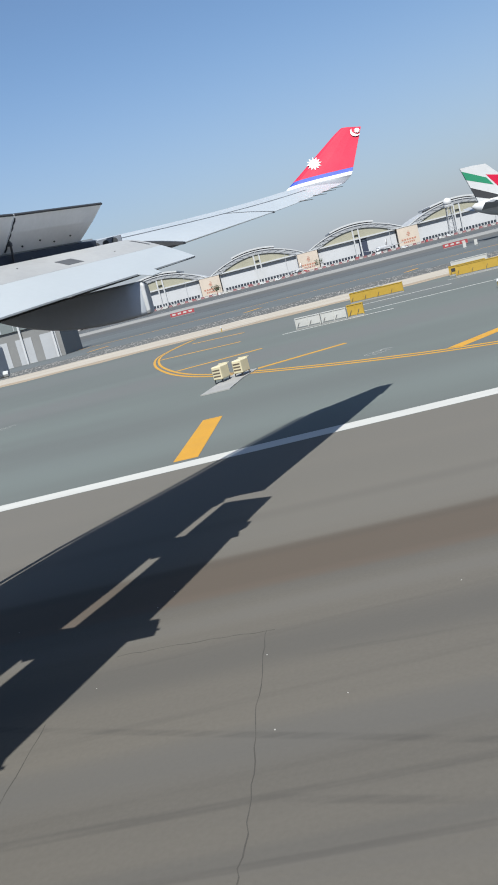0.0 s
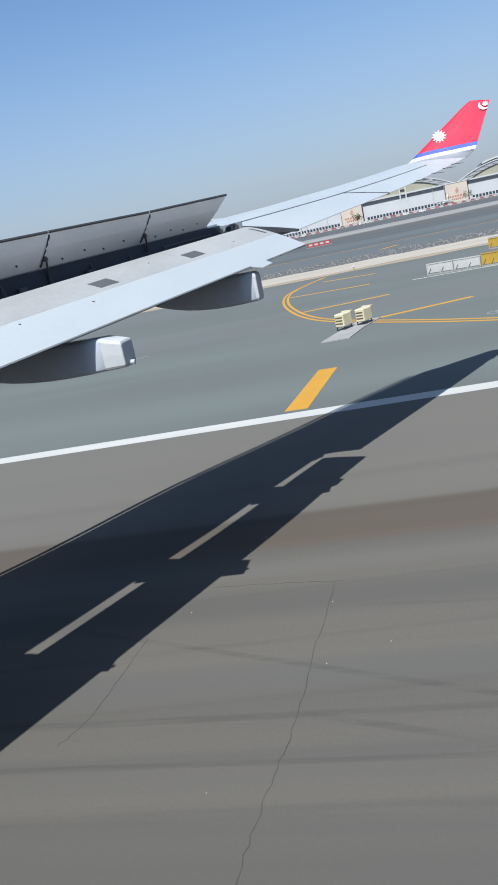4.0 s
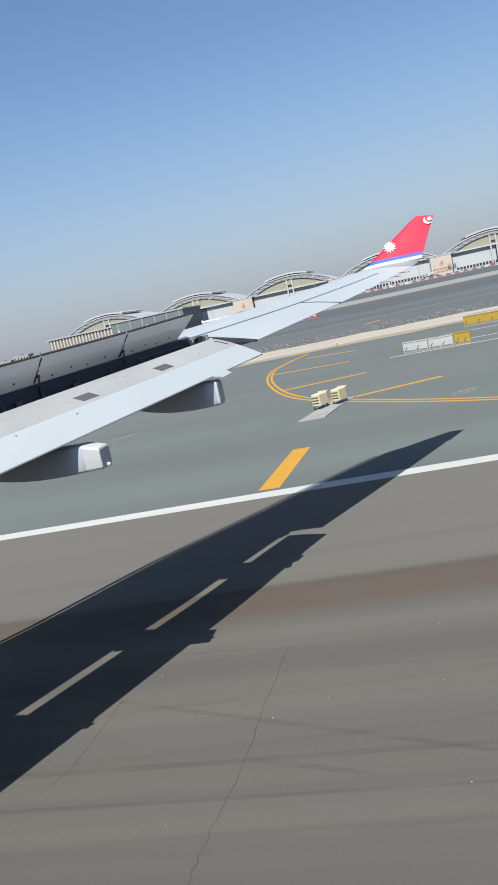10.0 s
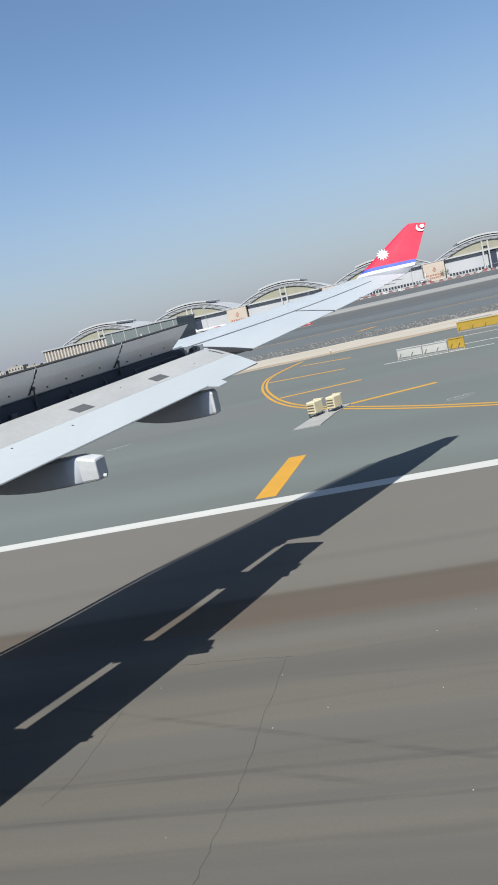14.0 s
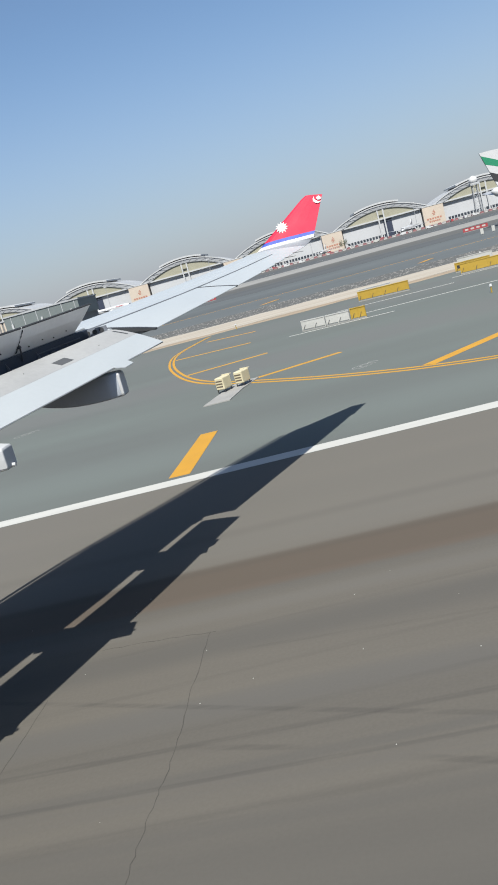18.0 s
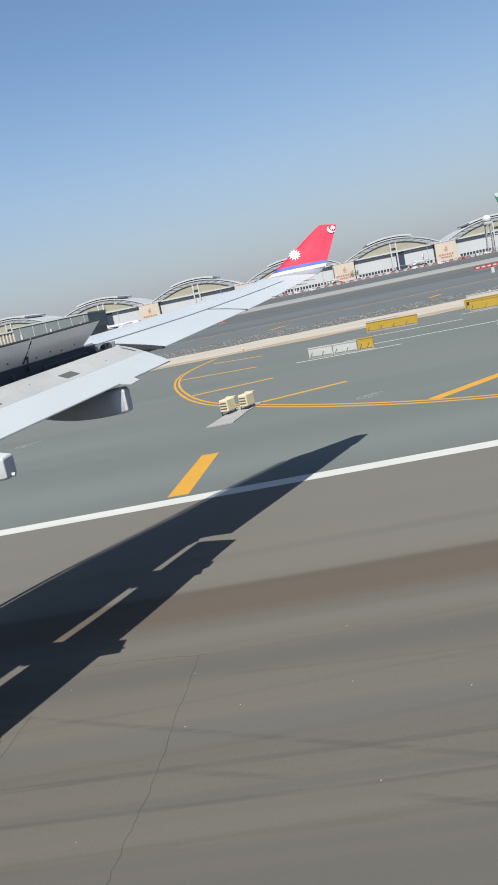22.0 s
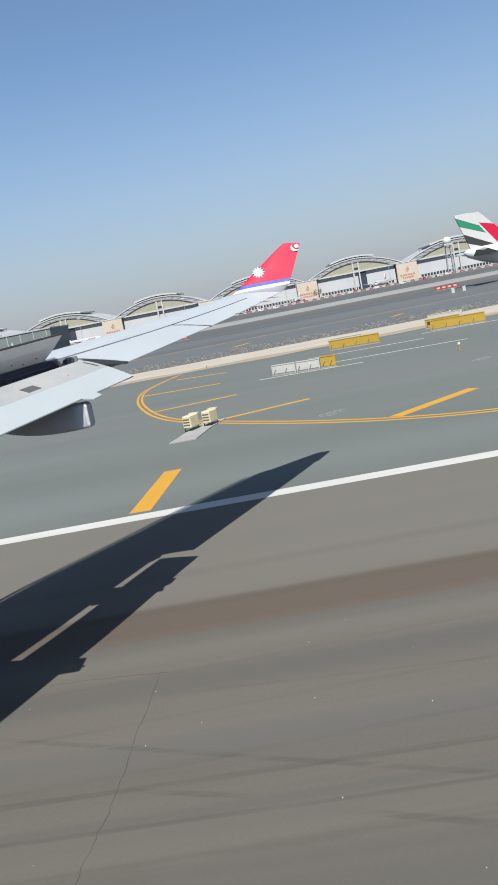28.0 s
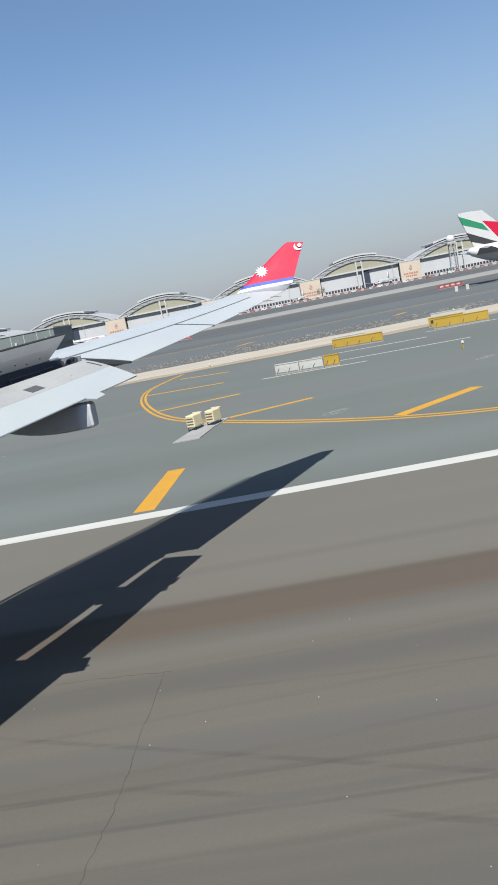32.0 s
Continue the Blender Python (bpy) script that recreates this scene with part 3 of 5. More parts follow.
# black strip painting the shaded gap at the aileron's inner end
part("aileron_end_seal", loft(bmesh.new(), [[Vector(wing_pt(s, yy)) + Vector((0, 0, dz)) for s, dz in ((0.60, 0.006), (0.75, 0.006), (0.9, 0.006), (1.0, 0.006), (1.0, -0.03), (0.9, -0.08), (0.75, -0.10), (0.60, -0.10))] for yy in (17.08, 17.155)]), SEALBLACK, wing, "dark strip for the shade at the inner end of the aileron")
part("inboard_shroud", loft(bmesh.new(), [chordwise(y, 0.626, 0.77, 3) for y in (16.75, 17.075)]), WINGPAINT, wing)
# small static wicks along the outer trailing edge
for y in (21.9, 22.7, 23.3, 23.8):
    bm = bmesh.new()
    tube(bm, wing_pt(0.985, y), Vector(wing_pt(1.0, y)) + Vector((0.28, 0.02, -0.02)), 0.012, 0.006, 5)
    part("static_wick", bm, SEALBLACK, wing)

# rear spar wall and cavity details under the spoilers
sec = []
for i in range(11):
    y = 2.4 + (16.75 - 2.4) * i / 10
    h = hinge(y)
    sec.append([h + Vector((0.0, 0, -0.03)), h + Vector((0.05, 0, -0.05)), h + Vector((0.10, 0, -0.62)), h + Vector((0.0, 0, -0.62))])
part("rear_spar", loft(bmesh.new(), sec), CAVITYSHADE, wing, "rear spar wall behind the raised spoilers, coloured dark for the cavity shade")
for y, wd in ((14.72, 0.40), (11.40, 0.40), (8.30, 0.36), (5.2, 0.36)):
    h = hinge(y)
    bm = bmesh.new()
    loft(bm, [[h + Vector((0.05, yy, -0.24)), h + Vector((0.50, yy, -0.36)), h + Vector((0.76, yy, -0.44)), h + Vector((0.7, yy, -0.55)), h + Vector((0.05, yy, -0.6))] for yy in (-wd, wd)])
    part("flap_support", bm, CAVITYSHADE, wing)
for k in range(16):
    y = 4.3 + k * 0.78
    h = hinge(y)
    bm = bmesh.new()
    loft(bm, [[h + Vector((0.05, yy, -0.10)), h + Vector((0.10, yy, -0.20)), h + Vector((0.14, yy, -0.46)), h + Vector((0.09, yy, -0.58))] for yy in (-0.012, 0.012)])
    part("cavity_rib", bm, RIBGREY, wing)
for dz, dx, r in ((-0.15, 0.085, 0.014), (-0.24, 0.09, 0.02), (-0.36, 0.10, 0.014)):
    bm = bmesh.new()
    tube(bm, hinge(4.0) + Vector((dx, 0, dz)), hinge(16.4) + Vector((dx, 0, dz)), r, n=7)
    part("cavity_pipe", bm, RIBGREY, wing, "thin hydraulic pipe along the spar")
for y in (15.6, 13.6, 12.4, 10.3, 9.2, 7.0):
    h = hinge(y)
    bm = bmesh.new()
    box(bm, h.x + 0.06, h.x + 0.11, y - 0.10, y + 0.08, h.z - 0.30, h.z - 0.20, bevel=0.01)
    part("cavity_fitting", bm, RIBGREY, wing)
# box at the outer end of the slot; black discs paint its lightening holes' shade
bm = bmesh.new()
h = hinge(16.62)
box(bm, h.x + 0.02, h.x + 0.50, 16.70, 16.744, h.z - 0.20, h.z - 0.05)
part("slot_end_rib", bm, RIBSKIN, wing, "blue-grey end rib with three black discs for its holes")
for k in range(3):
    bm = bmesh.new()
    tube(bm, (h.x + 0.09 + 0.15 * k, 16.69, h.z - 0.13 + 0.006 * k), (h.x + 0.09 + 0.15 * k, 16.703, h.z - 0.13 + 0.006 * k), 0.05, n=14)
    part("rib_hole", bm, SEALBLACK, wing)

# spoilers, raised
def raised(y, q=1.0):
    """From the hinge up the raised panel: square to the hinge, and swept outwards at the outermost end."""
    k = max(0.0, min(1.0, (y - 16.3) / 0.08))
    u = Vector((0.36, -0.16, 0.42)).lerp(Vector((0.50, 0.02, 0.46)), k)
    return u * (1.0 + 0.015 * (16.4 - y)) * q


AFT = Vector((0.66, -0.29, -0.70))


def spoiler(a, b):
    bm = bmesh.new()
    sec = []
    for y in (a + 0.008, b - 0.008):
        h, u = hinge(y), raised(y)
        sec.append([h - AFT * 0.05, h + u - AFT * 0.012, h + u + AFT * 0.006, h + u * 0.55 + AFT * 0.028, h + AFT * 0.02])
    loft(bm, sec)
    sp = part("spoiler", bm, SPOILERUNDER, wing, "raised spoiler panel with a grey underside")
    bm = bmesh.new()
    sec = []
    for y in (a + 0.008, b - 0.008):
        h, u = hinge(y), raised(y)
        sec.append([h + u * q + AFT * k for q, k in ((0.975, 0.017), (1.006, 0.012), (1.006, -0.02), (0.975, -0.024))])
    loft(bm, sec)
    part("edge_seal", bm, SEALBLACK, sp, "black rubber edge seal")
    bm = bmesh.new()
    h, u = hinge(a + 0.03), raised(a + 0.03)
    lo, hi = h + u * 0.05 + AFT * 0.035, h + u * 0.92 + AFT * 0.02
    loft(bm, [[lo.lerp(hi, k / 10) + Vector(((0.012 if k % 2 else 0.0) + dx, dy, dz)) for dx, dy, dz in ((0, -0.013, 0), (0, 0.013, 0), (-0.012, 0.013, 0.012), (-0.012, -0.013, 0.012))] for k in range(11)])
    part("hinge_strip", bm, SEALBLACK, sp)
    # actuator rod and bracket at the inner end
    bm = bmesh.new()
    tube(bm, h + Vector((0.10, 0.05, -0.16)), h + u * 0.34 + Vector((0.02, 0.05, -0.03)), 0.016, n=7)
    part("actuator_rod", bm, STEEL, sp, "bare metal actuator rod")
    bm = bmesh.new()
    c = h + u * 0.32 + Vector((0.0, 0.04, -0.02))
    box(bm, c.x - 0.03, c.x + 0.04, c.y - 0.03, c.y + 0.05, c.z - 0.05, c.z + 0.03, bevel=0.008)
    part("bracket", bm, RIBGREY, sp)
    for k in range(4):
        y = a + (b - a) * (0.2 + 0.2 * k)
        bm = bmesh.new()
        p = hinge(y) + raised(y, 0.16 + 0.10 * (k % 2)) + AFT * 0.02
        tube(bm, p, p + AFT * 0.025, 0.013, n=7)
        part("drain_fitting", bm, SEALBLACK, sp)
    return sp


for a, b in ((14.74, 16.4), (12.79, 14.74), (10.75, 12.79), (8.6, 10.75), (6.3, 8.6)):
    spoiler(a, b)

# flap, lowered, in two painted zones
def flap_te(y):
    return Vector((-3.17 + 0.398 * (y - 16.54), y, 5.065 + 0.079 * (y - 16.54)))


def flap_fore(y):
    return Vector((-4.22 + 0.445 * (y - 16.6), y, 5.57 + 0.066 * (y - 16.6)))


def flap_pt(q, y, off=0.0):
    a, b = flap_fore(y), flap_te(y)
    p = a.lerp(b, q)
    c = (b - a).length
    return p + Vector((0, 0, 0.175 * c * (q ** 0.6) * (1 - q) + off))


def flap_section(y, q0, q1, n=7):
    qs = [q0 + (q1 - q0) * i / n for i in range(n + 1)]
    up = [flap_pt(q, y) for q in qs]
    dn = [flap_pt(q, y) - Vector((0, 0, 0.02 + 0.16 * (1 - q) * (0.25 + 0.75 * min(1, q * 5)))) for q in qs[::-1]]
    return up + dn


ys = [2.6 + (16.6 - 2.6) * i / 14 for i in range(15)]
flap = part("flap", loft(bmesh.new(), [flap_section(y, 0.555, 1.0) for y in ys]), WINGPAINT, wing, "white-grey lowered flap panel")
part("flap_forward_panel", loft(bmesh.new(), [flap_section(y, 0.0, 0.553) for y in ys]), FLAPGREY, flap, "duller grey forward part of the flap")
part("flap_edge_seal", loft(bmesh.new(), [[flap_te(y) + Vector(v) for v in ((0.0, 0, -0.003), (0.012, 0, -0.02), (-0.02, 0, -0.028))] for y in (2.6, 16.58)]), SEALBLACK, flap)
# notch tab and walkway marks
for y, w in ((14.55, 0.62), (12.64, 0.70), (10.55, 0.72), (8.45, 0.72)):
    sec = []
    for yy in (y - 0.17, y + 0.17):
        sec.append([flap_pt(q, yy, 0.004) for q in (0.345, 0.395, 0.445, 0.49)] + [flap_pt(q, yy, -0.004) for q in (0.49, 0.445, 0.395, 0.345)])
    part("walkway_mark", loft(bmesh.new(), sec), PLACARD, flap, "dark grey rectangle painted on the flap")
for y, q, w in ((12.02, 0.66, 0.016), (13.75, 0.30, 0.010), (15.6, 0.42, 0.010), (10.9, 0.62, 0.014)):
    c = flap_pt(q, y)
    part("fastener_cap", slab(bmesh.new(), [(c.x - w, y - w), (c.x + w, y - w * 0.6), (c.x + w * 0.8, y + w), (c.x - w * 0.7, y + w * 0.7)], c.z - 0.012, c.z + 0.007), PLACARD, flap)
part("flap_end_seal", loft(bmesh.new(), [[flap_pt(q, yy, o) for q, o in ((0.2, 0.004), (0.32, 0.004), (0.46, 0.004), (0.46, -0.006), (0.32, -0.006), (0.2, -0.006))] for yy in (16.44, 16.49)]), SEALBLACK, flap)
part("flap_tab", loft(bmesh.new(), [[flap_pt(0.96, yy, 0.003), flap_pt(q, yy, 0.002), flap_pt(q, yy, -0.012), flap_pt(0.96, yy, -0.015)] for yy, q in ((14.86, 1.02), (15.0, 1.10), (15.3, 1.09))]), WINGPAINT, flap, "small tab standing out of the flap edge")


def fairing(y, length, depth, aft, zb, cap, mast=True, wide=1.0):
    """A boat-shaped flap track fairing with a blunt pale tail."""
    n = 16

    def ring(x, w, z0, z1):
        pts = []
        for k in range(n):
            a = 2 * math.pi * k / n
            ca, sa = math.cos(a), math.sin(a)
            pts.append(Vector((x, y + wide * w * math.copysign(abs(ca) ** 0.24, ca), (z0 + z1) / 2 + (z1 - z0) / 2 * math.copysign(abs(sa) ** 0.26, sa))))
        return pts
    top = zb + depth
    sec = []
    for i in range(10):
        q = i / 9
        x = aft - cap - length * (1 - q)
        f = 1 - (1 - q) ** 2.6
        sec.append(ring(x, 0.03 + 0.18 * f, zb + depth * 0.85 * (1 - f) - 0.03 * math.sin(q * math.pi), top + 0.05 * (1 - q)))
    fr = part("flap_track_fairing", loft(bmesh.new(), sec), FAIRING, wing, "dark grey boat-shaped flap track fairing", smooth=True)
    s2 = [ring(aft - cap + 0.003, 0.211, zb, top), ring(aft - 0.015, 0.210, zb + 0.008, top - 0.02 - 0.2 * cap), ring(aft - 0.006, 0.206, zb + 0.02, top - 0.035 - 0.2 * cap), ring(aft, 0.19, zb + 0.035, top - 0.05 - 0.2 * cap)]
    part("tail_cap", loft(bmesh.new(), s2), FAIREND, fr, "pale blunt tail of the fairing")
    if mast:
        bm = bmesh.new()
        tube(bm, (aft - 0.06, y, zb + 0.045), (aft + 0.05, y, zb + 0.04), 0.038, 0.03, 8)
        part("drain_mast", bm, FAIREND, fr)


fairing(15.1, 2.15, 0.48, -3.80, 4.36, 0.06, mast=False)
fairing(11.62, 2.4, 0.42, -4.93, 4.10, 0.28)
fairing(8.75, 2.8, 0.33, -6.32, 3.93, 0.2, wide=0.6)

# the inner wing lies a touch nearer the cabin than the straight lines above say
cabin_side = Vector((0, 0, 6))
bpy.context.view_layer.update()
for ob in wing.children_recursive:
    if ob.type == 'MESH':
        for v in ob.data.vertices:
            p = ob.matrix_world @ v.co
            q = min(1.0, max(0.0, (p.y - 12.5) / 4.2))
            k = 0.981 + 0.019 * q * q * (3 - 2 * q)
            v.co = ob.matrix_world.inverted() @ (cabin_side + (p - cabin_side) * k)

# winglet with painted bands and emblems
A0, B0 = Vector((-1.264, 25.04, 6.412)), Vector((0.49, 25.04, 6.431))
A1, B1 = Vector((0.51, 25.725, 7.676)), Vector((1.049, 25.725, 7.588))


def wl(u, v, off=0.0):
    a, b = A0.lerp(A1, v), B0.lerp(B1, v)
    p = a.lerp(b, u)
    nrm = (B0 - A0).cross(A1 - A0).normalized()
    if nrm.y > 0:
        nrm = -nrm
    return p + nrm * off


def wl_section(v, grow=0.0):
    us = [0.0, 0.04, 0.12, 0.25, 0.45, 0.7, 1.0]
    th = [0.0, 0.028, 0.045, 0.055, 0.05, 0.032, 0.004]
    c = 1.0 - 0.55 * v
    cut = 0.06 * max(0.0, (v - 0.88) / 0.12) ** 2
    us = [u + (1 - u) * cut for u in us]
    return [wl(u, v, t * c + grow) for u, t in zip(us, th)] + [wl(u, v, -t * c - grow) for u, t in list(zip(us, th))[::-1][:-1]]


winglet = part("winglet", loft(bmesh.new(), [wl_section(v) for v in (0.0, 0.07)]), WHITE, wing, "upswept winglet painted red with a blue and a white band")
part("blue_band", loft(bmesh.new(), [wl_section(v) for v in (0.0705, 0.15)]), BLUE, winglet, "royal blue band")
part("red_panel", loft(bmesh.new(), [wl_section(v) for v in (0.1505, 0.4, 0.7, 0.88, 0.92, 0.95, 0.98, 1.0)]), RED, winglet, "crimson red panel")
# blend from the wing tip up into the winglet root
sec = []
us = (0.0, 0.04, 0.12, 0.25, 0.45, 0.7, 1.0)
tip_c = [Vector(wing_pt(u, 24.6)) for u in us] + [Vector(wing_pt(u, 24.6, False)) for u in us[::-1][:-1]]
root = wl_section(0.0)
for i in range(9):
    w = i / 8 * math.pi / 2
    sec.append([Vector((a.x + (b.x - a.x) * i / 8, a.y + (b.y - a.y) * math.sin(w) ** 0.85, a.z + (b.z - a.z) * (1 - math.cos(w)) ** (1.5 - 0.85 * u))) for a, b, u in zip(tip_c, root, us + us[::-1][:-1])])
part("tip_blend", loft(bmesh.new(), sec), TIPGREY, winglet, "curved pale grey blend into the wing tip", smooth=True)


def emblem(u, v, r, points, kind):
    """A flat painted emblem on the inner face of the winglet."""
    bm = bmesh.new()
    c = wl(u, v, 0.0)
    ex = (wl(u + 0.01, v) - c).normalized()
    nrm = (B0 - A0).cross(A1 - A0).normalized()
    if nrm.y > 0:
        nrm = -nrm
    ez = ex.cross(nrm)
    if ez.z < 0:
        ez = -ez
    pts = []
    if kind == "sun":
        for k in range(points * 2):
            a = math.pi * k / points
            q = r if k % 2 == 0 else r * 0.6
            pts.append((q * math.cos(a), q * math.sin(a)))
    else:
        for k in range(17):
            a = radians(125 + 205 * k / 16)
            pts.append((r * math.cos(a), r * math.sin(a)))
        for k in range(1, 16):
            a = radians(330 - 205 * k / 16)
            q = r * (1 - 0.62 * math.sin(math.pi * k / 16))
            pts.append((q * math.cos(a), q * math.sin(a)))
    t = 0.062 * (1.0 - 0.55 * v) + 0.004
    loft(bm, [[c + ex * a + ez * b + nrm * (t + dz) for a, b in pts] for dz in (0.0, 0.004)])
    return bm


part("sun_emblem", emblem(0.15, 0.40, 0.20, 12, "sun"), WHITE, winglet, "white twelve-pointed sun emblem")
part("moon_emblem", emblem(0.83, 0.885, 0.135, 8, "moon"), WHITE, winglet, "white crescent emblem")
part("rising_sun_emblem", emblem(0.872, 0.912, 0.085, 9, "sun"), WHITE, winglet, "small white sun above the crescent")

# fuselage behind the camera, and its main gear
bm = bmesh.new()
prof = ((-38, 0.1, 0.5), (-37, 1.0, 0.3), (-34, 2.0, 0.1), (-29, 2.82, 0.0), (20, 2.82, 0.0), (27, 2.3, 0.35), (33, 1.3, 0.95), (37, 0.4, 1.4))
loft(bm, [[(x, -2.93 + r * math.cos(2 * math.pi * k / 28), 5.7 + o + r * math.sin(2 * math.pi * k / 28)) for k in range(28)] for x, r, o in prof])
body = part("fuselage", bm, PLANEWHITE, wing, "white fuselage side", smooth=True)
for k in range(40):
    x = -26 + k * 1.06
    part("cabin_window", boxed(x, x + 0.26, -0.17, -0.105, 5.70, 6.05, bevel=0.02), GLASS, body)
for sy in (-8.4, 2.1):
    for dx in (-1.0, 1.0):
        for dy in (-0.55, 0.55):
            bm = bmesh.new()
            tube(bm, (-9.0 + dx, sy + dy - 0.22, 0.68), (-9.0 + dx, sy + dy + 0.22, 0.68), 0.68, n=20)
            part("main_wheel", bm, TYRE, wing)
    bm = bmesh.new()
    tube(bm, (-9.0, sy, 0.68), (-9.0, sy, 4.2), 0.19, 0.24, 12)
    part("gear_leg", bm, STEEL, wing)
    part("bogie_beam", boxed(-10.2, -7.8, sy - 0.14, sy + 0.14, 0.55, 0.83), STEEL, wing)
bm = bmesh.new()
loft(bm, [[(x, y, z + (2.4 - y) * -0.05) for x, _, z in hinge_section(2.4)] for y in (-0.9, 2.39)])
part("wing_root", bm, WINGPAINT, wing)
bm = bmesh.new()
for dy in (-0.3, 0.3):
    tube(bm, (-31.0, -3.15 + dy - 0.18, 0.5), (-31.0, -3.15 + dy + 0.18, 0.5), 0.5, n=18)
tube(bm, (-31.0, -3.45, 0.5), (-31.0, -2.85, 0.5), 0.1, n=8)
tube(bm, (-31.0, -3.15, 0.5), (-31.0, -3.15, 3.2), 0.12, n=10)
part("nose_gear", bm, TYRE, wing)
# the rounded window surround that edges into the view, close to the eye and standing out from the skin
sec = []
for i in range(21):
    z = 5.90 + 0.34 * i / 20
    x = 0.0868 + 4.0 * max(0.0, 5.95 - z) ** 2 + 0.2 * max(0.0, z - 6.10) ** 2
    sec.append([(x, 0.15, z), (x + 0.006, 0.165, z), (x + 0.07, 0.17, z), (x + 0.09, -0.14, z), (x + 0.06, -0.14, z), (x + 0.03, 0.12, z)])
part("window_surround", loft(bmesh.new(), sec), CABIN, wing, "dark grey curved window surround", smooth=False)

# pale flecks scattered over the paving, painted glints of light
rnd = random.Random(77)
bm = bmesh.new()
for _ in range(40):
    x, y, s = rnd.uniform(-14, 14), rnd.uniform(6.5, 16), rnd.uniform(0.004, 0.011)
    a = rnd.uniform(0, 6.3)
    slab(bm, [(x + s * math.cos(a + k * 1.57), y + s * math.sin(a + k * 1.57) * rnd.uniform(0.5, 1)) for k in range(4)], 0.0, 0.008)
solid("paving_chips", bm, WHITEPAINT, "tiny pale flecks for glints scattered over the runway", "debris", "stuff")
# ---- things beside the runway ----
def board_sign(name, x, y, w, hgt, m, label, ribs=3, turn=0.0, marks=None):
    """A low board on short legs, panels in a steel frame."""
    s = thing(name, label, "sign", "airfield boards", pose(x, y, 0.0, 0, 0, turn))
    part("panel", boxed(0, w, -0.05, 0.05, 0.16, hgt, bevel=0.02), m, s)
    part("frame_rail", boxed(-0.05, w + 0.05, -0.08, 0.08, hgt, hgt + 0.07), m, s)
    part("base_rail", boxed(-0.05, w + 0.05, -0.10, 0.10, 0.0, 0.10), CONCRETE, s)
    for k in range(ribs + 1):
        q = w * k / ribs
        part("post", boxed(q - 0.03, q + 0.03, -0.08, 0.07, 0.08, hgt + 0.04), m, s)
        if k < ribs:
            bm = bmesh.new()
            tube(bm, (q + 0.12, -0.07, 0.2), (q + 0.30, -0.07, hgt * 0.6), 0.022, n=5)
            part("brace", bm, PLACARD, s)
    for q0, q1, z0, z1, mm in (marks or ()):
        part("painted_bar", boxed(q0, q1, -0.062, -0.052, z0, z1), mm, s, "plain painted bars")
    return s


board_sign("marker_board", -1.3, 67.6, 2.0, 0.82, SIGNWHITE, "white framed airfield board on the asphalt", 2, -20)
board_sign("marker_board", 0.72, 66.85, 1.95, 0.82, SIGNWHITE, "white framed airfield board on the asphalt", 2, -20)
board_sign("marker_board", 2.72, 66.1, 1.2, 0.92, SIGNYELLOW, "short yellow airfield board beside white boards", 2, -20)
board_sign("marker_board", 4.6, 84.3, 5.2, 0.95, SIGNYELLOW, "long yellow airfield board on the asphalt", 4, -20)
board_sign("marker_board", 5.0, 89.2, 3.4, 0.85, SIGNWHITE, "white airfield board beyond a yellow one", 3, -10)
board_sign("marker_board", 15.2, 85.2, 5.4, 1.0, SIGNYELLOW, "long yellow airfield board on the asphalt", 4, -16)
board_sign("taxi_sign", 15.4, 89.3, 3.6, 0.95, SIGNYELLOW, "yellow and black taxi guidance sign", 3, -12,
                   ((0.2, 0.7, 0.4, 0.75, SIGNBLACK), (1.0, 2.0, 0.26, 0.86, SIGNBLACK), (2.3, 3.3, 0.45, 0.72, SIGNBLACK)))
board_sign("marker_board", 15.9, 90.2, 3.6, 1.35, SIGNWHITE, "white airfield board behind a taxi sign", 3, -12)
for x, y, w in ((46.0, 242.5, 7.0), (-34.0, 240.0, 7.0)):
    board_sign("red_board", x, y, w, 1.15, SIGNRED, "red mandatory holding board", 4, 0,
               tuple((w * (0.08 + 0.23 * k), w * (0.08 + 0.23 * k) + w * 0.14, 0.5, 0.95, SIGNWHITE) for k in range(4)))


for x, y in ((39.0, 185.0), (41.6, 185.6), (-58.0, 186.0), (-55.4, 186.6)):
    s = thing("marker_post", "white marker plate on a short post beside the taxiway", "marker", "taxiway marker plates", pose(x, y, -0.02))
    part("plate", boxed(-0.34, 0.34, -0.04, 0.04, 0.30, 1.45, bevel=0.015), SIGNWHITE, s)
    bm = bmesh.new()
    tube(bm, (0, 0.07, 0.0), (0, 0.07, 1.1), 0.035, n=8)
    part("post", bm, STEEL, s)
    part("foot", boxed(-0.2, 0.2, -0.1, 0.2, 0.0, 0.06), CONCRETE, s)


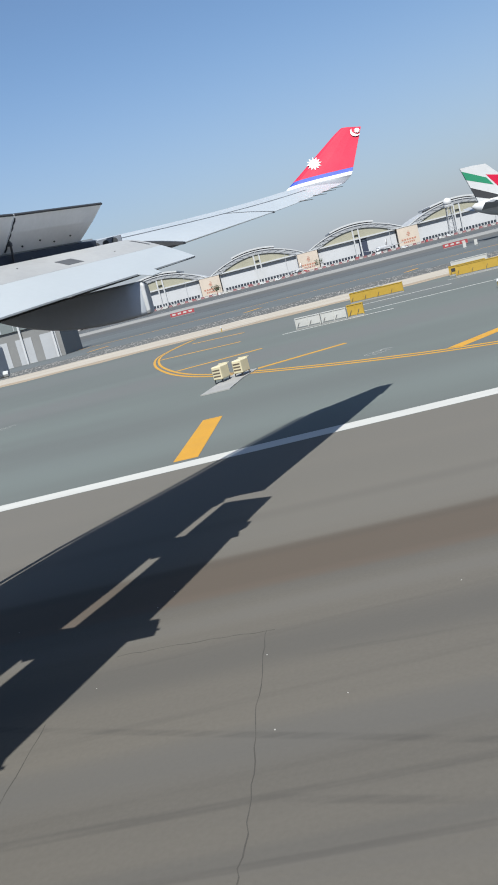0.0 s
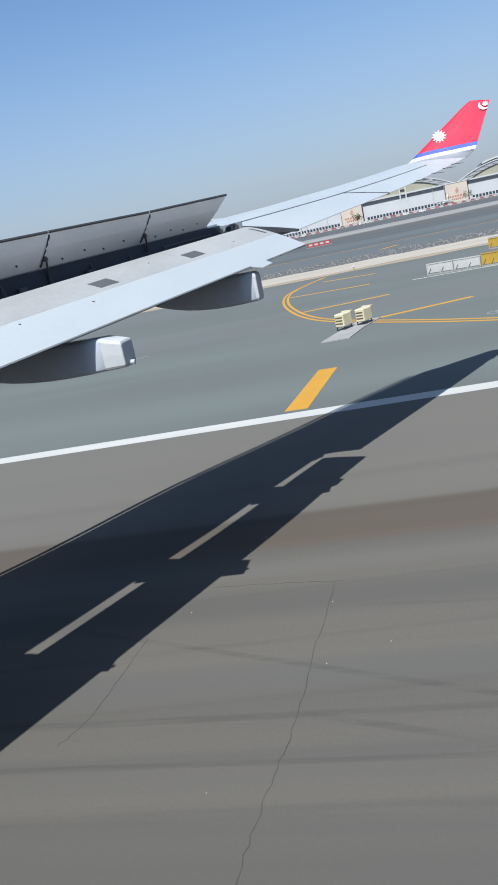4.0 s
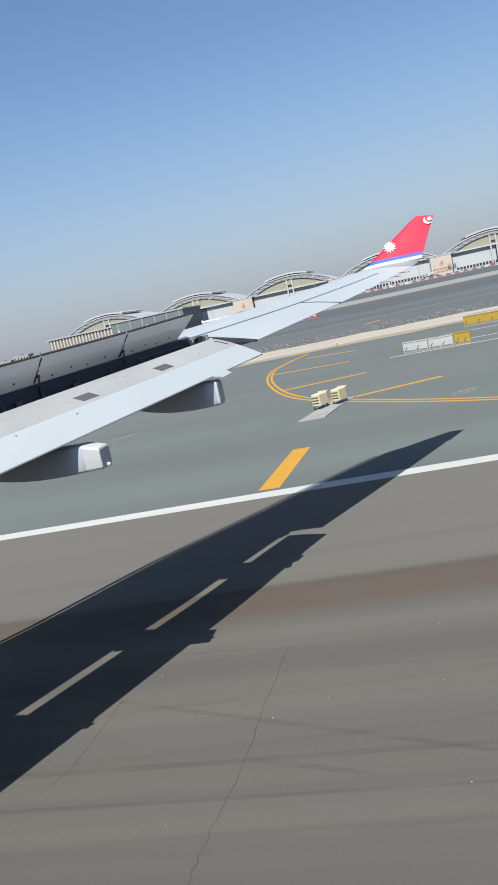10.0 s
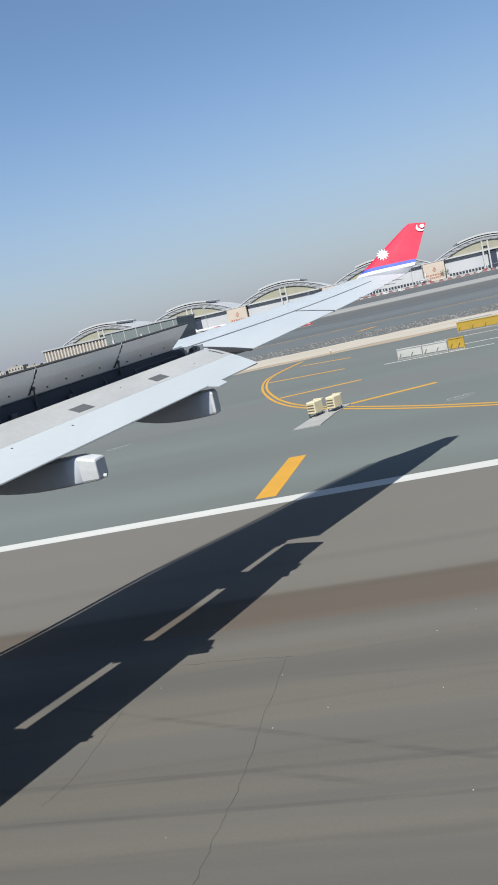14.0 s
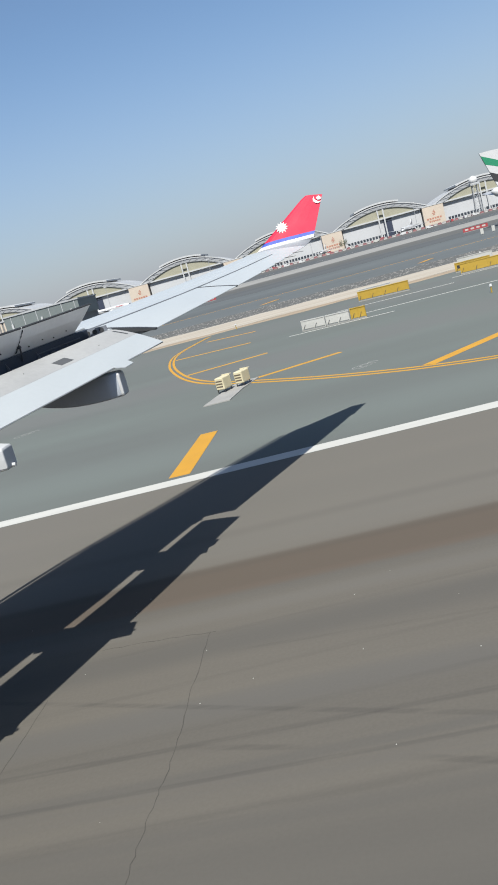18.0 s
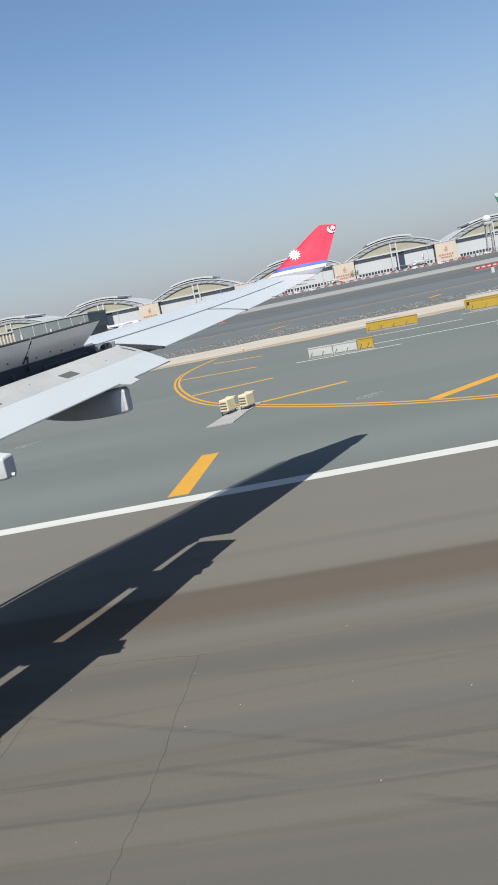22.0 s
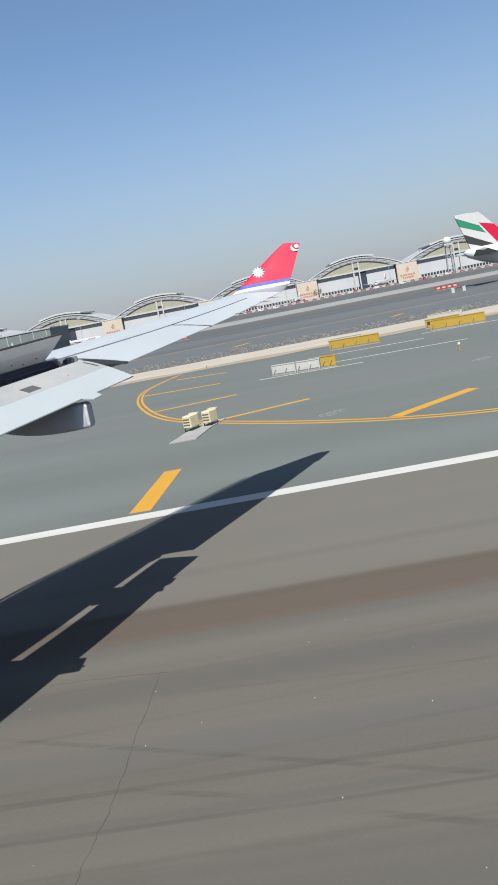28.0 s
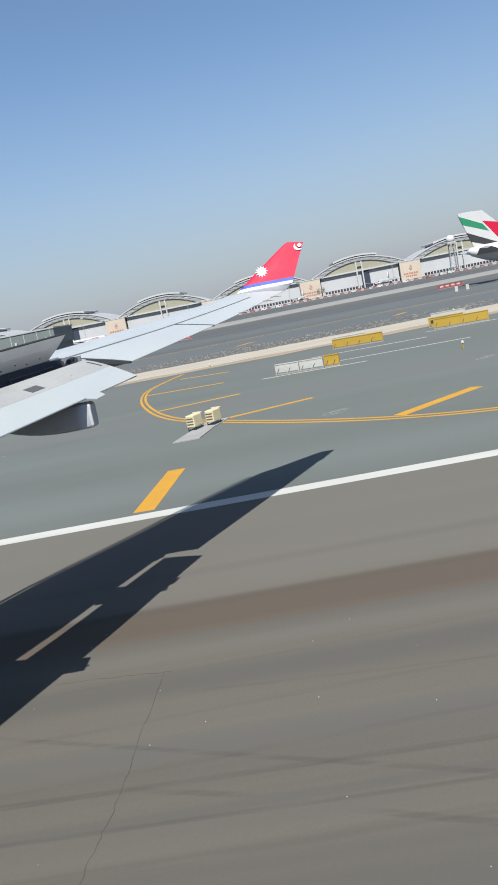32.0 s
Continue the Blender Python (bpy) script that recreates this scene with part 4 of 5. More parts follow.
def precision_lamp(x, y, turn):
    """A lamp housing of an approach-slope light with its legs and lens."""
    s = thing("runway_light_unit", "cream lamp box standing on a pale concrete pad", "airfield light", "approach lamps", pose(x, y, 0.05, 0, 0, turn))
    part("housing", boxed(-0.26, 0.26, -0.45, 0.45, 0.16, 0.82, bevel=0.04), LAMPCREAM, s)
    for k in range(3):
        part("louvre", boxed(-0.2, 0.2, -0.458, -0.4505, 0.30 + 0.15 * k, 0.37 + 0.15 * k), BARK, s, "brown louvre slot")
    part("lens", boxed(-0.18, 0.18, 0.452, 0.47, 0.30, 0.66), SIGNBLACK, s, "dark lens opening")
    part("hood", boxed(-0.28, 0.28, 0.40, 0.58, 0.823, 0.86), LAMPCREAM, s)
    for dx in (-0.22, 0.22):
        for dy in (-0.36, 0.36):
            bm = bmesh.new()
            tube(bm, (dx, dy, 0.0), (dx, dy, 0.20), 0.03, n=6)
            part("leg", bm, STEEL, s)
    return s


solid("concrete_pad", slab(bmesh.new(), [(-6.6, 40.4), (-5.2, 40.4), (-4.7, 43.6), (-4.0, 46.2), (-5.2, 46.4), (-5.9, 43.8)], -0.02, 0.05), CONCRETE,
      "pale cross-shaped concrete pad in the shoulder", "pad", "structure")
precision_lamp(-5.75, 43.9, -24)
precision_lamp(-4.75, 44.6, -24)
for x, y in ((12.5, 60.0), (22.0, 108.0), (-9.0, 92.0)):
    s = thing("edge_lamp", "small white edge lamp on a short stem", "airfield light", "edge lamps", pose(x, y, 0.0))
    bm = bmesh.new()
    tube(bm, (0, 0, 0), (0, 0, 0.45), 0.05, n=8)
    part("stem", bm, SIGNYELLOW, s)
    bm = bmesh.new()
    tube(bm, (0, 0, 0.45), (0, 0, 0.62), 0.11, 0.08, 10)
    part("globe", bm, WHITE, s)

# ---- red and white barrier ----
def barrier(m, label):
    s = thing("barrier_block", label, "barrier", "barrier blocks", pose(0, 0, -5))
    pts = [(-0.8, 0.0), (0.8, 0.0), (0.8, 0.25), (0.45, 0.7), (0.34, 1.9), (-0.34, 1.9), (-0.45, 0.7), (-0.8, 0.25)]
    part("shell", loft(bmesh.new(), [[(x, a, b) for a, b in pts] for x in (-1.5, 1.5)]), m, s)
    part("foot", boxed(-1.4, 1.4, -0.9, 0.9, 0.0, 0.16), GREYWALL, s)
    return s


b_red = barrier(BARRED, "faded red plastic barrier block on the apron")
b_white = barrier(BARWHITE, "dusty white plastic barrier block on the apron")
for i in range(112):
    copy_thing(b_white if i % 2 else b_red, pose(-210 + i * 3.7, 735.0 + 0.10 * i, -0.03))
b_red.matrix_world = pose(-213.7, 735, -0.03)
b_white.matrix_world = pose(-217.4, 735, -0.03)

# ---- hangars ----
def arch(u, rise):
    return rise * (1 - (2 * u - 1) ** 2)


def hangar():
    """One bay: a pale wall, a cream gable under a grey truss arch, a beige sign block at its side. 108 m wide."""
    h = thing("hangar", "large pale hangar with arched grey truss roof and cream gable", "hangar", "hangar row", pose(0, 0, -200))
    W, H = 84.0, 21.0
    part("front_wall", boxed(0, W, 0, 2.0, 0, H - 1.4), HWALL, h)
    part("wall_beam", boxed(-0.5, W + 0.5, -2.7, 1.5, H - 1.4, H - 0.02), HSTEEL, h, "white beam along the wall top")
    part("side_wall", boxed(0, 1.5, 2.0, 90, 0, H), HWALL, h)
    part("side_wall", boxed(W - 1.5, W, 2.0, 90, 0, H), HWALL, h)
    N = 20
    # cream gable
    bm = bmesh.new()
    pts = [(4 + (W - 8) * i / N, H + arch(i / N, 9.6)) for i in range(N + 1)]
    loft(bm, [[(x, y, z) for x, z in [(4, H - 0.02)] + pts[1:-1] + [(W - 4, H - 0.02)]] for y in (-1.7, -1.1)])
    part("gable", bm, HCREAM, h, "cream gable panel under the arch")
    # roof shell
    bm = bmesh.new()
    sec = []
    for i in range(N + 1):
        u = i / N
        x = -12 + (W + 24) * u
        z = H - 2 + arch(u, 15.4)
        sec.append([(x, -3.0, z), (x, 92, z), (x, 92, z - 0.7), (x, -3.0, z - 0.7)])
    loft(bm, sec)
    part("arched_roof", bm, HROOF, h, "grey arched roof")
    # inner arch rim and truss
    bm = bmesh.new()
    sec = []
    for i in range(N + 1):
        u = i / N
        x = 2 + (W - 4) * u
        z = H + arch(u, 10.2)
        sec.append([(x, -2.6, z), (x, -1.0, z), (x, -1.0, z - 0.9), (x, -2.6, z - 0.9)])
    loft(bm, sec)
    part("inner_arch", bm, HSTEEL, h, "white lower chord of the arch")
    bm = bmesh.new()
    sec = []
    for i in range(N + 1):
        u = i / N
        x = -12.5 + (W + 25) * u
        z = H - 1.7 + arch(u, 15.6)
        sec.append([(x, -3.9, z), (x, -3.1, z), (x, -3.1, z - 1.0), (x, -3.9, z - 1.0)])
    loft(bm, sec)
    part("outer_arch", bm, HSTEEL, h, "white upper chord of the arch")
    for i in range(13):
        u = i / 12
        xo = -12 + (W + 24) * u
        zo = H - 2 + arch(u, 15.4)
        xi = 2 + (W - 4) * u
        zi = H + arch(u, 10.2)
        bm = bmesh.new()
        loft(bm, [[(xo, -3.7, zo - 0.7), (xo + 0.7, -3.7, zo - 0.7), (xi + 0.7, -3.2, zi), (xi, -3.2, zi)], [(xo, -3.32, zo - 0.7), (xo + 0.7, -3.32, zo - 0.7), (xi + 0.7, -2.9, zi), (xi, -2.9, zi)]])
        part("truss_strut", bm, HSTEEL, h)
    bm = bmesh.new()
    sec = []
    for i in range(N + 1):
        u = i / N
        xo = -12 + (W + 24) * u
        xi = 2 + (W - 4) * u
        sec.append([(xo, -3.3, H - 2.8 + arch(u, 15.4)), (xo, -3.05, H - 2.8 + arch(u, 15.4)), (xi, -2.62, H - 0.6 + arch(u, 10.2)), (xi, -2.85, H - 0.6 + arch(u, 10.2))])
    loft(bm, sec)
    part("truss_backing", bm, HROOF, h, "shaded grey band behind the truss")
    # raised ridge monitor
    bm = bmesh.new()
    sec = []
    for i in range(9):
        u = 0.26 + 0.44 * i / 8
        x = -12 + (W + 24) * u
        z = H - 0.4 + arch(u, 15.4)
        sec.append([(x, -2.5, z), (x, 70, z), (x, 70, z + 1.7), (x, -2.5, z + 1.7)])
    loft(bm, sec)
    part("ridge_monitor", bm, HSTEEL, h, "raised pale ridge vent")
    for i in range(6):
        u = 0.30 + 0.36 * i / 5
        x = -12 + (W + 24) * u
        z = H - 2 + arch(u, 15.4)
        part("ridge_post", boxed(x - 0.4, x + 0.4, 2, 68, z - 0.2, z + 2.8), HROOF, h)
    # middle pylon with emblem
    part("pylon", boxed(W / 2 - 3, W / 2 - 1.6, -3.6, -2.75, 0, H + 9), HSTEEL, h)
    part("pylon", boxed(W / 2 + 3, W / 2 + 4.4, -3.6, -2.75, 0, H + 9), HSTEEL, h)
    part("pylon_sign", boxed(W / 2 - 1.6, W / 2 + 3, -3.4, -2.8, H + 3.6, H + 8.2), HCREAM, h)
    # door leaf joints and windows
    for k in range(24):
        part("window", boxed(3 + k * 3.3, 5.4 + k * 3.3, -0.12, -0.004, 1.6, 4.4), GLASS, h)
    part("eave_trim", boxed(0, W, -0.5, -0.004, H - 4.2, H - 3.4), HROOF, h)
    # beige block between two bays
    blk = part("sign_block", boxed(W + 1.0, W + 23.0, -6, 12, 0, 20.0), HBOARD, h, "beige block with red-brown bars for lettering")
    for z0, q0, q1 in ((6.2, 4, 20), (3.4, 6, 18)):
        bm = bmesh.new()
        for k in range(6):
            a = W + q0 + (q1 - q0) * k / 6
            box(bm, a, a + (q1 - q0) / 6 * 0.72, -6.12, -6.004, z0, z0 + 1.7)
        part("lettering_bars", bm, HMARK, blk)
    bm = bmesh.new()
    for k in range(4):
        box(bm, W + 10.2 + 0.9 * abs(k - 1), W + 14.2 - 0.8 * abs(k - 1.4), -6.12, -6.004, 10.2 + k * 1.5, 11.1 + k * 1.5)
    part("emblem_bars", bm, HMARK, blk)
    part("block_cap", boxed(W + 0.7, W + 23.3, -6.3, 12.3, 20.0, 20.6), HSTEEL, blk)
    return h


first = hangar()
for i, x in enumerate((-276, -168, -60, 48, 156)):
    copy_thing(first, pose(x, 900.0, -0.03))
tagged(first, "large pale hangar with arched roof at the row end")
first.matrix_world = pose(-384, 900.0, -0.03)
first.scale = (1, 1, 1)
# doorway shade as a dark panel, in one bay and in the next but one
for ob in [o for o in scene.objects if o.name.startswith("hangar") and o.parent is None and abs(o.matrix_basis.translation.x - 48) < 1 or o.name.startswith("hangar") and o.parent is None and abs(o.matrix_basis.translation.x + 276) < 1]:
    part("open_doorway", boxed(44, 53, -0.3, -0.07, 0, 19.4), NAVY, ob, "tall dark panel for the shade of an open doorway")


# ---- airliners ----
def airliner(name, label, at, length, tail, stripe):
    """A twin-jet along +x: fuselage, wings, engines, tail, gear."""
    a = thing(name, label, "airliner", "parked airliners", at)
    L, R = length, length * 0.049
    zc = R + length * 0.036
    prof = ((0.0, 0.02, 0.72), (0.015, 0.30, 0.62), (0.06, 0.55, 0.45), (0.16, 0.86, 0.16), (0.28, 1.0, 0.0), (0.80, 1.0, 0.0), (0.87, 0.97, 0.0), (0.93, 0.78, -0.08), (0.97, 0.52, -0.2), (0.993, 0.24, -0.32), (1.0, 0.03, -0.36))
    n = 20
    bm = bmesh.new()
    loft(bm, [[(L * (s - 0.93), R * r * math.cos(2 * math.pi * k / n), zc + R * o + R * r * math.sin(2 * math.pi * k / n)) for k in range(n)] for s, r, o in prof])
    body = part("fuselage", bm, PLANEWHITE, a, "white fuselage", smooth=True)
    for side in (-1,):
        for k in range(46):
            x = -0.70 * L + k * 0.0125 * L
            if 0.30 < k / 46 < 0.335:
                continue
            part("cabin_window", boxed(x, x + 0.0045 * L, side * (R + 0.03) - 0.05, side * (R + 0.03) + 0.05, zc + 0.20 * R, zc + 0.36 * R), GLASS, body)
    bm = bmesh.new()
    loft(bm, [[(0.035 * L, w, zc + z) for w, z in ((-0.3 * R, 0.35 * R), (0.3 * R, 0.35 * R), (0.26 * R, 0.52 * R), (-0.26 * R, 0.52 * R))], [(0.012 * L, w, zc + z) for w, z in ((-0.62 * R, 0.35 * R), (0.62 * R, 0.35 * R), (0.5 * R, 0.62 * R), (-0.5 * R, 0.62 * R))]])
    part("cockpit_window", bm, GLASS, body)
    bm = bmesh.new()
    for k in range(8):
        x = -0.27 * L + k * 0.021 * L
        box(bm, x, x + 0.013 * L, -R * 0.93 - 0.06, -R * 0.80, zc + 0.44 * R, zc + (0.74 if k in (0, 4, 6) else 0.62) * R)
    part("title_bars", bm, stripe, body, "plain bars in place of the airline title")
    # wings
    for side in (-1, 1):
        bm = bmesh.new()
        sec = []
        for y, x0, x1, z in ((0.6 * R, -0.30, -0.52, -0.55 * R), (0.17 * L, -0.40, -0.52, 0.0), (0.44 * L, -0.575, -0.615, 0.55 * R)):
            c = (x0 - x1) * L
            sec.append([(x0 * L - c * s, side * y, zc + z + c * t) for s, t in ((0, 0), (0.2, 0.06), (0.5, 0.06), (1, 0), (0.5, -0.03), (0.2, -0.04))])
        loft(bm, sec)
        part("main_wing", bm, PLANEGREY, a, "grey swept wing")
        bm = bmesh.new()
        loft(bm, [[(x0 * L - (x0 - x1) * L * s, side * y, zc + z + t * L) for s, t in ((0, 0), (0.3, 0.004), (1, 0), (0.3, -0.004))] for y, x0, x1, z in ((0.3 * R, -0.80, -0.90, 0.35 * R), (0.15 * L, -0.885, -0.925, 0.75 * R))])
        part("tailplane", bm, PLANEGREY, a)
        ex, ey, ez, er = -0.33 * L, side * 0.155 * L, zc - 0.72 * R, 0.62 * R
        bm = bmesh.new()
        loft(bm, [[(ex + dx * L, ey + er * r * math.cos(2 * math.pi * k / 16), ez + er * r * math.sin(2 * math.pi * k / 16)) for k in range(16)] for dx, r in ((0.035, 0.86), (0.030, 1.0), (0.0, 1.04), (-0.03, 0.92), (-0.055, 0.6))])
        eng = part("engine", bm, PLANEWHITE, a, "white engine pod", smooth=True)
        bm = bmesh.new()
        tube(bm, (ex + 0.0352 * L, ey, ez), (ex + 0.036 * L, ey, ez), er * 0.80, er * 0.78, 16)
        part("intake", bm, SIGNBLACK, eng, "dark intake")
        bm = bmesh.new()
        loft(bm, [[(ex + q * L, ey - 0.15, ez + er * z) for q, z in ((0.01, 0.9), (-0.06, 0.9), (-0.08, 1.5), (-0.02, 1.3))], [(ex + q * L, ey + 0.15, ez + er * z) for q, z in ((0.01, 0.9), (-0.06, 0.9), (-0.08, 1.5), (-0.02, 1.3))]])
        part("pylon", bm, PLANEGREY, eng)
        for k in range(3):
            bm = bmesh.new()
            wx, wy, wr = -0.50 * L + (k - 1) * 0.021 * L, side * 0.075 * L, 0.0088 * L
            tube(bm, (wx, wy - 0.45 * 0.015 * L, wr), (wx, wy + 0.45 * 0.015 * L, wr), wr, n=14)
            part("main_wheel", bm, TYRE, a)
        bm = bmesh.new()
        tube(bm, (-0.50 * L, side * 0.075 * L, 0.012 * L), (-0.49 * L, side * 0.075 * L, zc - 0.4 * R), 0.006 * L, n=8)
        part("gear_leg", bm, PLANEGREY, a)
    # swept fin with slanting painted bands standing a little proud of it
    def fin(q, z):
        lo = -0.735 - 0.125 * z
        hi = -0.900 - 0.045 * z
        return (L * (lo + (hi - lo) * q), zc + R * 0.8 + 0.132 * L * z)
    bm = bmesh.new()
    loft(bm, [[(x, yy, z) for x, z in (fin(0, 0), fin(0.5, 0), fin(1, 0), fin(1, 1), fin(0.5, 1.0), fin(0, 0.97))] for yy in (-0.28, 0.28)])
    fin_ob = part("fin", bm, PLANEWHITE, a, "tall swept fin")
    for outline, mt in tail:
        bm = bmesh.new()
        loft(bm, [[(x, yy, z) for x, z in (fin(q, v) for q, v in outline)] for yy in (-0.31, 0.31)])
        part("fin_band", bm, mt, fin_ob)
    for dy in (-0.35, 0.35):
        bm = bmesh.new()
        tube(bm, (0, dy - 0.18, 0.0085 * L), (0, dy + 0.18, 0.0085 * L), 0.0085 * L, n=14)
        part("nose_wheel", bm, TYRE, a)
    bm = bmesh.new()
    tube(bm, (0, 0, 0.008 * L), (0.003 * L, 0, zc - 0.5 * R), 0.004 * L, n=8)
    part("nose_gear_leg", bm, PLANEGREY, a)
    return a


FLAG = ((((0.42, 0.62), (0.42, 0.40), (1.0, 0.68), (1.0, 0.92)), GREEN), (((0.40, 0.02), (0.62, 0.0), (1.0, 0.20), (1.0, 0.46)), SIGNBLACK), (((0.0, 0.02), (0.36, 0.0), (0.36, 0.70), (0.0, 0.60)), RED))
PLAIN_RED = ((((0.0, 0.0), (1.0, 0.0), (1.0, 1.0), (0.0, 0.96)), RED),)
PLAIN_GREY = ((((0.0, 0.0), (1.0, 0.0), (1.0, 0.6), (0.0, 0.5)), PLANEGREY),)
airliner("airliner", "white wide-body airliner with green, white, black and red fin", pose(120, 226, 0.0, 0, 0, 2), 74, FLAG, GOLD)
airliner("airliner", "distant white airliner parked in front of a hangar", pose(98, 800, 0.0, 0, 0, -110), 48, PLAIN_GREY, PLANEGREY)
airliner("airliner", "distant white airliner with a red fin beside the hangars", pose(-150, 690, 0.0, 0, 0, -20), 44, PLAIN_RED, RED)
airliner("airliner", "distant grey-finned airliner parked on the apron", pose(20, 830, 0.0, 0, 0, -100), 40, PLAIN_GREY, GOLD)


# ---- buildings ----
def flat_building(name, label, x, y, w, d, h, m, cols, rows, group="", turn=0.0, wm=None, trim=None):
    """A block with a parapet, roof plant and recess-framed windows."""
    b = thing(name, label, "building", group, pose(x, y, -0.1, 0, 0, turn))
    body = part("wall", boxed(0, w, 0, d, 0, h), m, b)
    part("parapet", boxed(-0.15, w + 0.15, -0.15, d + 0.15, h, h + 0.7), trim or m, b)
    part("roof_plant", boxed(w * 0.3, w * 0.45, d * 0.4, d * 0.6, h + 0.7, h + 2.3), GREYWALL, b)
    for i in range(cols):
        for j in range(rows):
            q = w * (i + 0.5) / cols
            z = h * (j + 0.35) / rows
            ww, wh = w / cols * 0.42, h / rows * 0.40
            part("window", boxed(q - ww / 2, q + ww / 2, -0.10, -0.01, z, z + wh), wm or GLASS, body)
            part("window_sill", boxed(q - ww / 2 - 0.15, q + ww / 2 + 0.15, -0.25, -0.01, z - 0.25, z - 0.01), trim or m, body)
    return b


grey = thing("cargo_building", "long low grey-green clad building with pale posts", "building", "", pose(-56, 150, 0.0))
part("wall", boxed(0, 14, 0, 13, 0, 6.2), GREYWALL, grey)
part("clad_band", boxed(-0.3, 14.3, -0.3, 13.3, 6.2, 9.0), GREYGREEN, grey, "grey-green upper cladding")
part("roof_edge", boxed(-0.45, 14.45, -0.45, 13.45, 9.0, 9.25), HROOF, grey)
for k in range(3):
    part("post", boxed(1 + k * 5.8, 1.35 + k * 5.8, -0.7, -0.32, 0, 7.6), HSTEEL, grey)
for k in range(3):
    part("bay_door", boxed(1.0 + k * 4.6, 4.0 + k * 4.6, -0.10, -0.02, 0, 4.6), HROOF, grey)
for k in range(6):
    part("clad_rib", boxed(1 + k * 2.5, 1.12 + k * 2.5, -0.36, -0.302, 6.3, 8.9), HROOF, grey)

slat = thing("slatted_building", "long dark building with pale vertical wall slats", "building", "", pose(-260, 560, 0.0))
part("wall", boxed(0, 100, 0, 26, 0, 15), GREYWALL, slat)
part("roof", boxed(-1, 101, -1, 27, 15, 16), HROOF, slat)
for k in range(40):
    part("slat", boxed(1 + k * 2.5, 2.1 + k * 2.5, -0.5, -0.01, 3, 14.5), HBOARD, slat)

rnd = random.Random(21)
kinds = ((VILLAWHITE, "white rendered flat-roofed villa behind the airfield"), (VILLA, "cream rendered flat-roofed villa behind the airfield"), (OCHRE, "ochre rendered flat-roofed house behind the airfield"))
x = 222.0
k = 0
while x < 560:
    w = rnd.uniform(16, 30)
    m, lab = kinds[(0, 1, 0, 2, 1, 0)[k % 6]]
    yv = rnd.uniform(760, 840) + (x - 222) * 0.1
    flat_building("villa", lab, x, yv, w, 14, rnd.choice((7.0, 10.0, 10.5, 13.0)), m, max(3, int(w / 4)), rnd.choice((2, 3)), "villas", trim=VILLAWHITE)
    x += w + rnd.uniform(1, 7)
    k += 1
x = -520.0
while x < -396:
    w = rnd.uniform(18, 30)
    flat_building("villa", "pale low block beyond the apron", x, 905, w, 14, rnd.choice((8.0, 11.0)), VILLA, 5, 2, "villas")
    x += w + 4
solid("perimeter_wall", boxed(205, 900, 700, 700.6, -0.2, 2.6), VILLAWHITE, "long pale perimeter wall", "wall", "structure")
for i, (x, w, lab) in enumerate(((200, 20, "low grey service block"), (228, 26, "low grey service block"))):
    flat_building("service_building", "low grey service building near the radar tower", x, 640, w, 12, 5.5 + i, GREYWALL, 6, 1, "service buildings")

# ---- radar tower ----
tw = thing("radar_tower", "steel lattice radar tower with a white dome", "tower", "", pose(176, 830, -0.03))
for sx in (-3, 3):
    for sy in (-3, 3):
        bm = bmesh.new()
        tube(bm, (sx, sy, 0), (sx * 0.7, sy * 0.7, 27), 0.45, 0.4, 6)
        part("leg", bm, HROOF, tw)
for j in range(6):
    z0, z1 = j * 4.5, j * 4.5 + 4.5
    for s in (-1, 1):
        bm = bmesh.new()
        f0, f1 = 1 - 0.3 * z0 / 27, 1 - 0.3 * z1 / 27
        tube(bm, (-3 * s * f0, -3 * f0, z0), (3 * s * f1, -3 * f1, z1), 0.22, n=5)
        part("brace", bm, HROOF, tw)
part("platform", boxed(-4, 4, -4, 4, 27, 28), HROOF, tw)
for q in (-4, 4):
    part("railing", boxed(q - 0.1, q + 0.1, -4, 4, 28, 29.2), HSTEEL, tw)
part("railing", boxed(-4, 4, -4.1, -3.9, 28, 29.2), HSTEEL, tw)
bm = bmesh.new()
bmesh.ops.create_icosphere(bm, subdivisions=3, radius=4.2)
bmesh.ops.translate(bm, verts=bm.verts[:], vec=(0, 0, 31.6))
part("radome", bm, WHITE, tw, "round white dome", smooth=True)

